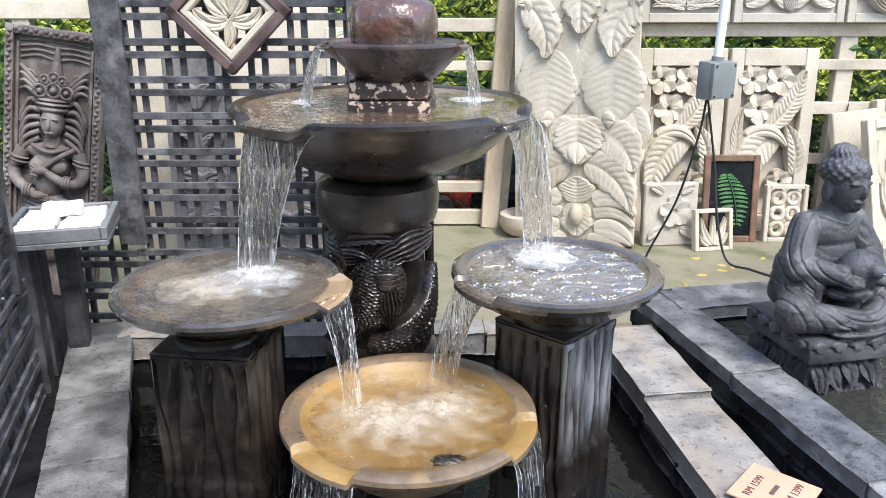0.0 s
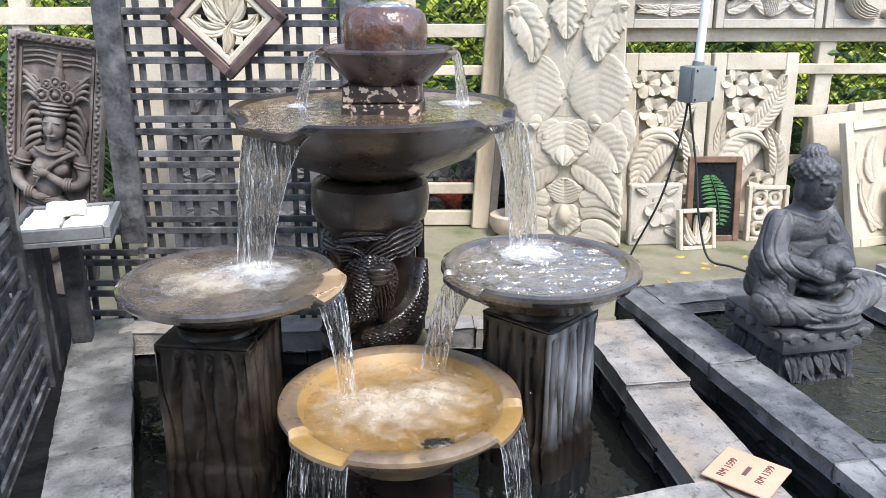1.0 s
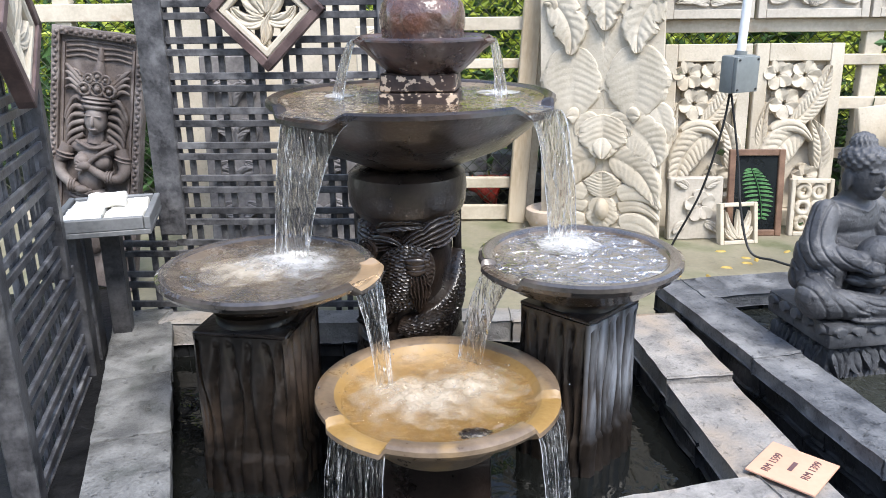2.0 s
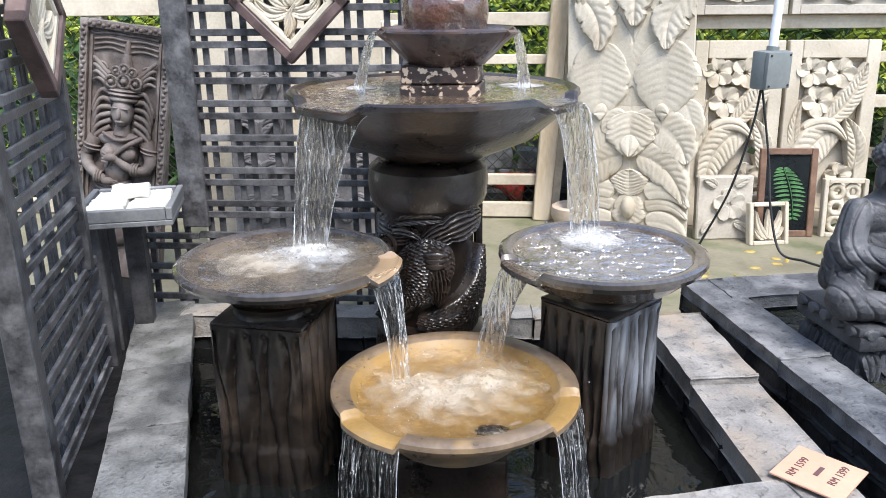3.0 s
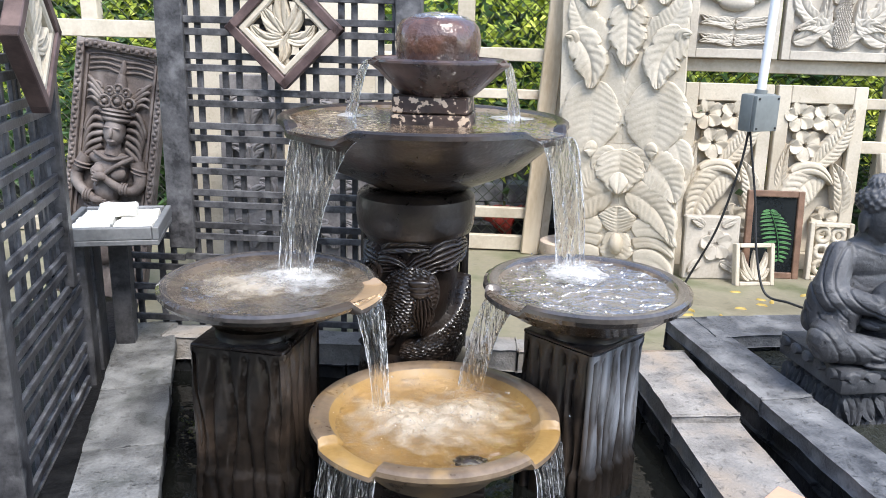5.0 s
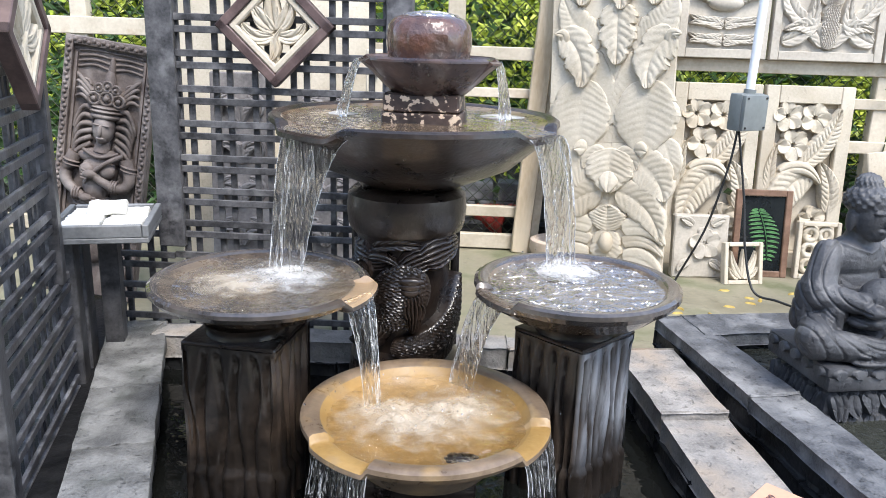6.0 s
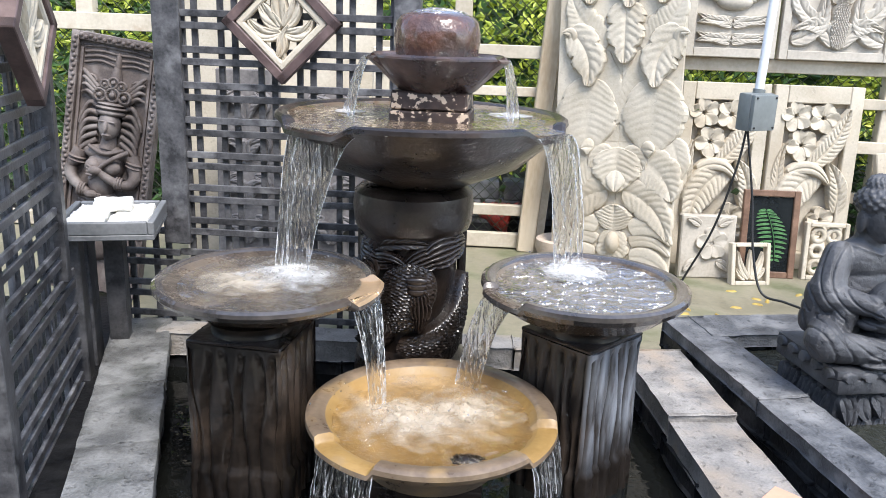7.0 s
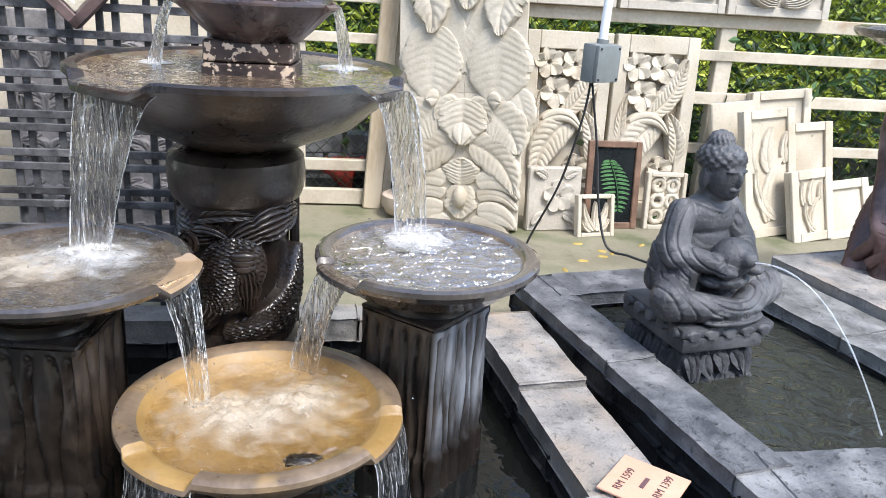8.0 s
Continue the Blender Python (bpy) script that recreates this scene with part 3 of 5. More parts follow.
e = thing("fountain_column", pose(-0.205, 2.46, BASE_Z), "dark wet stone column carved with a fish and waves", "column")
part("shaft", lathe([(0.19, 0), (0.19, 0.5), (0.185, 0.56), (0.15, 0.6), (0.148, 0.95), (0.17, 0.985), (0.18, 1.0)], 64, 0.02, 3), WET_STONE, e)
part("collar", lathe([(0.185, 1.0), (0.192, 1.02), (0.197, 1.07), (0.192, 1.115), (0.175, 1.13), (0.15, 1.137)], 64, 0.01, 5), WET_STONE, e)


# ---- lattice screens ----
def lattice(name, m, length, low, high, label, posts):
    """Black lattice: pairs of level slats in front of pairs of upright ones, between posts. Along x, front towards -y."""
    e = thing(name, m, label, "lattice screen", "black lattice screens")
    for x, w, z0, z1 in posts:
        part("post", box(w, 0.07, z1 - z0, x, 0.0, (z0 + z1) / 2, 0.004), BLACK_WOOD, e)
    slat = None
    z = low
    k = 0
    while z < high:
        if slat is None:
            slat = part("slat", box(length, 0.014, 0.026, length / 2, -0.012, 0, 0.002), BLACK_WOOD, e, m=pose(0, 0, z))
        else:
            part("slat", slat.data, BLACK_WOOD, e, m=pose(0, 0, z + (random.random() - 0.5) * 0.004, 0, (random.random() - 0.5) * 0.15, 0))
        z += 0.046 if k % 2 == 0 else 0.087
        k += 1
    up = None
    x, k = 0.045, 0
    while x < length - 0.01:
        if up is None:
            up = part("upright_slat", box(0.024, 0.014, high - low + 0.02, 0, 0.006, (high + low) / 2, 0.002), BLACK_WOOD, e, m=pose(x, 0, 0))
        else:
            part("upright_slat", up.data, BLACK_WOOD, e, m=pose(x + (random.random() - 0.5) * 0.004, 0, 0))
        x += 0.05 if k % 2 == 0 else 0.10
        k += 1
    return e


lattice("lattice_screen", pose(-1.19, 2.97, 0), 0.90, 0.10, 2.05, "tall black wooden lattice screen behind the fountain", [(-0.005, 0.105, 0.45, 2.2), (0.90, 0.10, 0.02, 2.2)])
lattice("lattice_screen", pose(-1.49, 2.96, 0), 0.30, 0.10, 0.50, "low black wooden lattice panel under the tray", [(0.03, 0.06, 0.0, 0.56)])
lattice("lattice_screen", pose(-1.225, 1.78, 0, 0, 0, 105.5), 0.66, 0.52, 2.05, "black wooden lattice screen beside the pond, seen at a slant", [(-0.045, 0.07, 0.0, 2.2), (0.66, 0.05, 0.45, 2.2)])
lattice("lattice_screen", pose(-1.223, 1.772, 0, 0, 0, 105.5), 0.80, 0.0, 0.50, "low black wooden lattice along the pond kerb", [(0.86, 0.09, 0.0, 0.56), (1.02, 0.13, 0.0, 0.56)])


# ---- yard fence and greenery ----
def fence_run(name, m, length, posts, rails, label):
    e = thing(name, m, label, "fence")
    for x in posts:
        part("post", box(0.10, 0.08, 2.6, x, 0, 1.3, 0.005), PALE_WOOD, e)
    for z, h in rails:
        part("rail", box(length, 0.045, h, length / 2, -0.03, z, 0.004), PALE_WOOD, e)
    wires = []
    k, pitch, top = 0, 0.075, 2.5
    n = int((length + top) / pitch)
    for i in range(n):
        for s in (1, -1):
            x0 = -top + i * pitch if s == 1 else i * pitch
            a, b = (x0, 0.05), (x0 + s * top, top + 0.05)
            t0, t1 = 0.0, 1.0
            dx = b[0] - a[0]
            lo, hi = (0 - a[0]) / dx, (length - a[0]) / dx
            t0, t1 = max(t0, min(lo, hi)), min(t1, max(lo, hi))
            if t1 - t0 > 0.01:
                wires.append(tube([(a[0] + dx * t0, 0.02, a[1] + top * t0), (a[0] + dx * t1, 0.02 + 0.002 * s, a[1] + top * t1)], 0.0024, 4, False))
    part("wire_mesh", merge(*wires), WIRE, e, "chain-link wire mesh")
    return e


fence_run("yard_fence", pose(-3.9, 4.75, 0), 2.5, [0.05, 1.50, 2.45], [(0.055, 0.09), (1.275, 0.10)], "cream painted timber fence with chain-link mesh beside the screens")
fence_run("yard_fence", pose(-1.39, 4.75, 0), 1.75, [0.06, 1.24], [(0.055, 0.09), (0.245, 0.065), (0.963, 0.055), (1.19, 0.075), (1.9, 0.08)], "cream painted timber fence with chain-link mesh before the trees")
fence_run("yard_fence", pose(0.6, 4.74, 0), 6.5, [0.05, 1.73, 3.2, 4.6, 6.4], [(0.055, 0.09), (0.42, 0.06), (0.72, 0.07), (0.97, 0.06), (1.165, 0.075), (2.0, 0.08)], "cream painted timber fence with chain-link mesh behind the carved panels")


e = thing("leaning_post", pose(0.285, 4.70, 0, 0, 3.6, 0), "tan weathered timber post leaning at the fence", "post")
part("shaft", box(0.105, 0.10, 2.3, 0, 0, 1.15, 0.006, 1, 0.003, 3, 10), TAN_WOOD, e)
part("side_batten", box(0.05, 0.05, 2.3, 0.08, 0.02, 1.15, 0.004), PALE_WOOD, e)


def hedge(name, m, length, depth, height, count, size, material, label, seed, z0=0.0):
    """A mass of small leaves with gaps, thicker in clumps."""
    rnd = random.Random(seed)
    verts, faces = [], []
    clumps = [(rnd.random() * length, rnd.random() * depth, z0 + rnd.random() * (height - z0), 0.15 + rnd.random() * 0.3) for _ in range(max(count // 110, 6))]
    for i in range(count):
        cx, cy, cz, cr = clumps[rnd.randrange(len(clumps))]
        p = Vector((cx + rnd.gauss(0, cr), cy + rnd.gauss(0, cr * 0.6), max(0.02, cz + rnd.gauss(0, cr))))
        q = Euler((rnd.random() * 6.3, rnd.random() * 6.3, rnd.random() * 6.3)).to_matrix()
        s = size * (0.6 + rnd.random() * 0.8)
        k = len(verts)
        for v in ((0, -s, 0), (s * 0.42, -s * 0.1, s * 0.12), (0, s, -s * 0.15), (-s * 0.42, -s * 0.1, s * 0.12)):
            verts.append(tuple(p + q @ Vector(v)))
        faces += [(k, k + 1, k + 2), (k, k + 2, k + 3)]
    ob = obj(name, (verts, faces), material, smooth=0, m=m)
    return tagged(ob, label, "foliage", kind="stuff")


hedge("sunlit_foliage", pose(-5.5, 5.5, 0), 12, 1.4, 2.9, 42000, 0.042, LEAF, "bright yellow-green leaves behind the fence, sunlight put into their colour", 1, 0.3)
hedge("shaded_foliage", pose(-6.5, 7.4, 0), 15, 1.0, 3.6, 14000, 0.11, DARK_LEAF, "darker green trees further behind the fence, shade put into their colour", 2)
# Added dark slab: its colour holds the shade under the foliage.
dark_bed = obj("shade_bed", box(16, 4.0, 0.14, 0, 6.95, 0.05, 0.02), DARK_BLOCK)
tagged(dark_bed, "near-black bed beyond the fence, coloured for the shade under the foliage", "ground", kind="structure")
# Undergrowth and far woods reuse the green with shade in its colour.
hedge("undergrowth", pose(-6, 5.0, 0), 13, 0.5, 0.75, 7000, 0.05, DARK_LEAF, "dark green low undergrowth behind the fence, shade put into its colour", 3, 0.05)
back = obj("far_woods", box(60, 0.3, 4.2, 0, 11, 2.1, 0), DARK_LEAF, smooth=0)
tagged(back, "dark green woods in the distance", "backdrop", kind="structure")


# ---- carved panels ----
def slab(w, h, t, bevel=0.006, rough=0.0, seed=0):
    return box(w, t, h, 0, t / 2, h / 2, bevel, 1, rough, seed)


UP = Matrix(((1, 0, 0, 0), (0, 0, -1, 0), (0, 1, 0, 0), (0, 0, 0, 1)))  # x, y of a relief to x, z of a standing panel, out to -y


def relief(parent, name, leaves, material=CREAM, label="", lift=0.0, wide=1.0, flat=1.0):
    for k in leaves:
        k = dict(k)
        k["width"], k["height"] = k["width"] * wide, k.get("height", 0.02) * flat
        mesh = moved(leaf(**k), UP)
        part(name, mesh, material, parent, label, m=pose(0, -lift, 0), smooth=34)


def L(x0, y0, x1, y1, w, bend=0.0, **kw):
    return dict(p0=(x0, y0), p1=(x1, y1), width=w, bend=bend, **kw)


def both(*leaves):
    out = []
    for k in leaves:
        out.append(k)
        q = dict(k)
        q["p0"], q["p1"], q["bend"] = (-k["p0"][0], k["p0"][1]), (-k["p1"][0], k["p1"][1]), -k["bend"]
        out.append(q)
    return out


def flower(cx, cy, r, h, rot=0.0):
    meshes = []
    for i in range(5):
        a = rot + i * 2 * math.pi / 5
        meshes.append(leaf((cx + 0.1 * r * math.cos(a), cy + 0.1 * r * math.sin(a)), (cx + r * math.cos(a), cy + r * math.sin(a)), r * 1.22, h * (0.85 + 0.1 * (i % 3)), 0.10, 1, 0.0, 1.5, 0.3, 16, 13, 0.15, hollow=0.6))
    return meshes


# the tall leaf panel: four carved slabs stacked in two columns
e = thing("tall_carved_panel", pose(0.768, 4.35, 0, -2.5, -2.5, -20), "tall cream limestone panel carved with layered acanthus leaves", "carved panel")
for x0, x1 in ((-0.36, -0.0005), (0.0005, 0.318)):
    for z0, z1 in ((0.0, 0.7365), (0.7375, 0.943), (0.944, 2.18)):
        part("slab", box(x1 - x0, 0.05, z1 - z0, (x0 + x1) / 2, 0.025, (z0 + z1) / 2, 0.0015), CREAM, e)
relief(e, "carved_leaf", both(
    L(0.018, 0.824, 0.086, 1.236, 0.205, -0.10, ribs=10, height=0.016, curl=0.0, scallop=0.04),
    L(0.086, 1.250, 0.303, 1.530, 0.171, -0.10, ribs=13, height=0.026, curl=0.2, scallop=0.08),
    L(0.169, 1.092, 0.171, 0.667, 0.318, 0.02, ribs=11, height=0.030, curl=0.1, scallop=0.05, tip=0.92, base=0.35),
    L(0.308, 1.341, 0.185, 1.031, 0.205, -0.16, ribs=7, height=0.050, scallop=0.15, tip=0.85, base=0.4),
    L(0.278, 0.768, 0.319, 0.516, 0.123, 0.10, ribs=8, height=0.020, scallop=0.06),
    L(0.127, 0.642, 0.308, 0.423, 0.226, 0.14, ribs=9, height=0.036, scallop=0.08, base=0.4),
    L(0.025, 0.670, 0.148, 0.586, 0.110, 0.2, ribs=5, height=0.030, scallop=0.05),
    L(0.034, 0.474, 0.299, 0.201, 0.185, 0.16, ribs=10, height=0.040, scallop=0.07, base=0.4),
    L(0.086, 0.516, 0.267, 0.362, 0.123, 0.10, ribs=7, height=0.026, scallop=0.06),
    L(0.134, 0.698, 0.203, 0.695, 0.085, 0.1, ribs=1, height=0.050, scallop=0.0),
    L(0.073, 0.250, 0.330, 0.173, 0.099, 0.22, ribs=1, height=0.032, scallop=0.0, base=0.7),
    L(0.081, 0.173, 0.325, 0.110, 0.068, 0.20, ribs=1, height=0.024, scallop=0.0, base=0.7),
    L(0.086, 0.089, 0.319, 0.005, 0.110, 0.16, ribs=1, height=0.028, scallop=0.0),
    L(0.045, 0.012, 0.292, -0.086, 0.110, 0.16, ribs=1, height=0.026, scallop=0.0),
    L(0.295, 1.271, 0.341, 1.320, 0.063, 0.5, ribs=1, height=0.045, scallop=0.0),
    L(0.319, 1.733, 0.196, 1.467, 0.205, -0.16, ribs=7, height=0.042, scallop=0.15, tip=0.85, base=0.4),
    L(0.086, 1.635, 0.303, 1.915, 0.171, -0.10, ribs=13, height=0.026, curl=0.2, scallop=0.08),
    L(0.169, 2.139, 0.171, 1.733, 0.318, 0.02, ribs=11, height=0.030, curl=0.1, scallop=0.05, tip=0.92, base=0.35)), wide=1.3, flat=0.8)
relief(e, "carved_leaf", [L(0.000, 1.495, 0.010, 1.157, 0.226, ribs=8, height=0.052, scallop=0.17, tip=0.8, base=0.45),
                          L(0.018, 1.705, 0.018, 1.446, 0.205, ribs=7, height=0.050, scallop=0.15, base=0.45),
                          L(0.000, 0.712, -0.001, 0.457, 0.295, ribs=8, height=0.046, scallop=0.10, tip=0.85, base=0.5),
                          L(0.000, 0.586, -0.001, 0.460, 0.110, ribs=1, height=0.060, scallop=0.0),
                          L(0.000, 0.236, 0.000, 0.390, 0.226, ribs=8, height=0.034, scallop=0.08, tip=1.2, base=0.5),
                          L(0.000, 0.250, 0.000, 0.047, 0.205, ribs=7, height=0.028, scallop=0.10, tip=1.3, base=0.5),
                          L(0.000, 2.139, 0.000, 1.831, 0.226, ribs=8, height=0.050, scallop=0.17)], wide=1.22, flat=0.8)
part("carved_bud", ellipsoid(0.040, 0.05, 0.062, pose(0, -0.02, 0.173)), CREAM, e)


def flower_panel(m, label):
    w, h = 0.50, 1.07
    e = thing("flower_panel", m, label, "carved panel", "flower panels")
    for x in (-1, 1):
        part("frame_side", box(0.075, 0.06, h, x * (w / 2 - 0.0375), 0.03, h / 2, 0.005), CREAM, e)
    part("frame_top", box(w - 0.152, 0.06, 0.10, 0, 0.03, h - 0.05, 0.005), CREAM, e)
    part("frame_bottom", box(w - 0.152, 0.06, 0.10, 0, 0.03, 0.05, 0.005), CREAM, e)
    part("backing", box(w - 0.152, 0.02, h - 0.204, 0, 0.065, h / 2, 0.002), CREAM, e)
    for cx, cy, r, t in ((-0.11, 0.895, 0.088, 0.3), (0.045, 0.89, 0.088, 1.0), (-0.06, 0.73, 0.092, 0.6), (0.1, 0.30, 0.08, 0.4), (0.12, 0.20, 0.07, 0.1)):
        part("carved_flower", moved(merge(*flower(cx, cy, r, 0.05, t)), UP), CREAM, e, m=pose(0, 0.035, 0), smooth=60)
    relief(e, "carved_leaf", [
        L(-0.02, 0.60, 0.175, 0.95, 0.15, -0.10, ribs=15, height=0.05, scallop=0.04), L(-0.17, 0.42, -0.16, 0.74, 0.09, 0.06, ribs=9, height=0.04, scallop=0.04),
        L(0.08, 0.60, -0.15, 0.20, 0.24, -0.16, ribs=13, height=0.06, scallop=0.03), L(0.17, 0.34, 0.09, 0.64, 0.14, -0.12, ribs=9, height=0.05, scallop=0.04),
        L(-0.14, 0.56, 0.11, 0.50, 0.09, 0.28, ribs=1, height=0.06, scallop=0.0)], lift=-0.03)
    return e


p1 = flower_panel(pose(1.375, 4.57, 0.0, -4, 0, 0), "white limestone panel pierced and carved with frangipani and banana leaf")
copy_thing(p1, pose(1.897, 4.575, 0.0, -4, 0, 0))


def shelf_panel(m, w, h, kind_, label):
    e = thing("relief_panel", m, label, "carved panel", "panels on the high rail")
    part("slab", slab(w, h, 0.05), GREY_CREAM, e)
    for x in (-1, 1):
        part("frame_side", box(0.045, 0.02, h, x * (w / 2 - 0.0235), -0.009, h / 2, 0.003), GREY_CREAM, e)
    part("frame_bottom", box(w - 0.094, 0.02, 0.05, 0, -0.009, 0.026, 0.003), GREY_CREAM, e)
    if kind_ == 0:
        lv = both(*[L(0.0, 0.075 + 0.045 * i, 0.195, 0.085 + 0.05 * i, 0.07, 0.12 * (-1) ** i, ribs=6, height=0.03) for i in range(4)])
        relief(e, "carved_leaf", lv + both(L(0.04, 0.30, 0.19, 0.34, 0.14, 0.25, ribs=7, height=0.035), L(0.2, 0.34, 0.08, 0.56, 0.12, 0.2, ribs=7, height=0.03)), GREY_CREAM)
        part("carved_figure", merge(ellipsoid(0.10, 0.04, 0.045, pose(0, -0.01, 0.30)), ellipsoid(0.055, 0.04, 0.08, pose(0, -0.01, 0.39)), ellipsoid(0.035, 0.035, 0.045, pose(0, -0.015, 0.50))), GREY_CREAM, e, smooth=60)
    elif kind_ == 1:
        relief(e, "carved_leaf", both(L(0.02, 0.07, 0.25, 0.16, 0.13, 0.3, ribs=7, height=0.04), L(0.26, 0.10, 0.10, 0.36, 0.13, 0.25, ribs=8, height=0.04), L(0.10, 0.2, 0.25, 0.45, 0.12, -0.2, ribs=8, height=0.035), L(0.04, 0.3, 0.16, 0.56, 0.11, 0.2, ribs=8, height=0.04))
               + [L(0, 0.06, 0, 0.38, 0.13, ribs=12, height=0.045, style=2), L(0, 0.36, 0, 0.58, 0.12, ribs=6, height=0.045)], GREY_CREAM)
    else:
        relief(e, "carved_leaf", both(L(0.01, 0.08, 0.15, 0.3, 0.12, -0.35, ribs=3, height=0.045, style=1), L(0.08, 0.08, 0.27, 0.16, 0.11, 0.3, ribs=6, height=0.04), L(0.26, 0.2, 0.08, 0.36, 0.12, 0.25, ribs=7, height=0.035), L(0.05, 0.36, 0.25, 0.5, 0.13, 0.2, ribs=7, height=0.04)) + [L(0, 0.3, 0, 0.56, 0.12, ribs=6, height=0.045)], GREY_CREAM)
    return e


shelf_panel(pose(1.36, 4.655, 1.205, -3, 0, 0), 0.50, 0.62, 0, "weathered cream panel carved with a seated figure, on the high rail")
shelf_panel(pose(1.94, 4.655, 1.205, -3, 0, 0), 0.62, 0.62, 1, "weathered cream panel carved with a scrolled mask, on the high rail")
shelf_panel(pose(2.575, 4.655, 1.205, -3, 0, 0), 0.62, 0.62, 2, "weathered cream panel carved with curling scrolls, on the high rail")

# low pieces leaning along the foot of the panels
e = thing("carved_block", pose(1.285, 4.30, 0, -5, 0, 5), "weathered grey limestone block carved with a flower", "carved panel")
part("slab", slab(0.31, 0.36, 0.06, 0.008, 0.003, 3), GREY_CREAM, e)
part("carved_flower", moved(merge(*flower(0.02, 0.2, 0.09, 0.03, 0.2)), UP), GREY_CREAM, e, smooth=60)
relief(e, "carved_leaf", both(L(0.05, 0.3, 0.13, 0.34, 0.06, 0.1, ribs=3), L(0.05, 0.1, 0.13, 0.04, 0.06, 0.1, ribs=3)), GREY_CREAM)


def open_tile(m, w, h, label, t=0.05):
    e = thing("pierced_tile", m, label, "carved tile")
    f = w * 0.10
    for x in (-1, 1):
        part("frame_side", box(f, t, h, x * (w / 2 - f / 2), t / 2, h / 2, 0.004), CREAM, e)
    for z in (f / 2, h - f / 2):
        part("frame_bar", box(w - 2 * f - 0.002, t, f, 0, t / 2, z, 0.004), CREAM, e)
    return e


e = open_tile(pose(1.515, 4.21, 0, -12, 0, 10), 0.225, 0.235, "small square cream tile pierced with a leaf sprig")
relief(e, "carved_leaf", both(L(0.0, 0.03, 0.07, 0.19, 0.045, -0.1, ribs=4, scallop=0.05), L(0.02, 0.03, 0.085, 0.10, 0.035, -0.1, ribs=3, scallop=0.05)) + [L(0, 0.03, 0, 0.2, 0.04, ribs=4)], lift=-0.025)
e = thing("fern_picture", pose(1.645, 4.37, 0, -8, 0, 0), "brown wood framed picture of a green fern on black", "picture")
W, H = 0.315, 0.50
for x in (-1, 1):
    part("frame_side", box(0.036, 0.03, H, x * (W / 2 - 0.018), 0.015, H / 2, 0.004), FRAME_WOOD, e)
for z in (0.018, H - 0.018):
    part("frame_bar", box(W - 0.074, 0.03, 0.036, 0, 0.015, z, 0.004), FRAME_WOOD, e)
part("backing", box(W - 0.074, 0.008, H - 0.074, 0, 0.018, H / 2, 0.001), GLASS_BACK, e)
fr = []
stem = curve([(-0.03, 0.40), (0.02, 0.26), (0.045, 0.09)], 15)
for i, p in enumerate(stem[1:-1]):
    ln = 0.09 * math.sin(math.pi * min(0.12 + i / 15, 1)) ** 0.7
    for s in (1, -1):
        fr.append(leaf((p.x, p.y), (p.x + s * ln, p.y - 0.012), 0.022, 0.004, 0.05 * s, 4, 0.3, 0.8, 0.3, 8, 5))
fr.append(leaf((stem[0].x, stem[0].y), (stem[-1].x, stem[-1].y), 0.008, 0.004, 0.06, 1, 0, 0.8, 0.3, 10, 5))
part("fern_frond", moved(merge(*fr), UP), FERN, e, "green fern frond", m=pose(0, 0.013, 0), smooth=0)
e = open_tile(pose(1.965, 4.37, 0, -6, 0, 0), 0.24, 0.33, "small cream tile pierced with round holes")
for i in range(3):
    for j in range(2):
        part("carved_ring", tube([(-0.042 + 0.085 * j + 0.034 * math.cos(a), 0.028, 0.075 + 0.09 * i + 0.036 * math.sin(a)) for a in [k * math.pi / 8 for k in range(17)]], 0.016, 8, False), CREAM, e, smooth=60)

# panels stacked against the fence further along
STACK = [(2.47, 4.46, 0.30, 0.74, -12, 10, "tall plain cream limestone slab leaning on the stack"), (2.59, 4.29, 0.345, 0.73, -12, 10, "cream limestone panel carved with tall lilies, leaning"),
         (2.78, 4.58, 0.40, 0.80, -7, 6, "small cream panel leaning behind the others"), (2.815, 4.22, 0.29, 0.41, -14, 12, "small cream panel carved with a wheat ear, leaning"),
         (2.92, 4.44, 0.30, 0.64, -12, 4, "narrow cream framed slab leaning in the stack"), (3.07, 4.29, 0.36, 0.34, -18, 10, "low cream slab leaning at the end of the stack"),
         (3.29, 4.34, 0.34, 0.30, -20, 4, "low cream framed slab leaning")]
for i, (x, y, w, h, tilt, turn, lab) in enumerate(STACK):
    e = thing("stone_tablet", pose(x, y, 0, tilt, -5, turn), lab, "carved panel", "leaning panel stack")
    part("slab", slab(w, h, 0.045, 0.006, 0.002, i), CREAM, e)
    if i:
        for s in (-1, 1):
            part("frame_side", box(0.05, 0.02, h, s * (w / 2 - 0.026), -0.009, h / 2, 0.003), CREAM, e)
        for z in (0.026, h - 0.026):
            part("frame_bar", box(w - 0.106, 0.02, 0.05, 0, -0.009, z, 0.003), CREAM, e)
    if i in (1, 3):
        k = h / 0.8
        relief(e, "carved_leaf", [L(-0.02 * k, 0.08 * k, 0.1 * k, 0.5 * k, 0.09 * k, 0.15, ribs=5), L(0.05 * k, 0.1 * k, -0.1 * k, 0.45 * k, 0.08 * k, 0.15, ribs=5), L(0, 0.4 * k, 0.02 * k, 0.7 * k, 0.12 * k, 0.1, ribs=5), L(-0.1 * k, 0.4 * k, -0.12 * k, 0.68 * k, 0.08 * k, 0.1, ribs=5), L(0.12 * k, 0.45 * k, 0.13 * k, 0.66 * k, 0.07 * k, 0.1, ribs=5)])

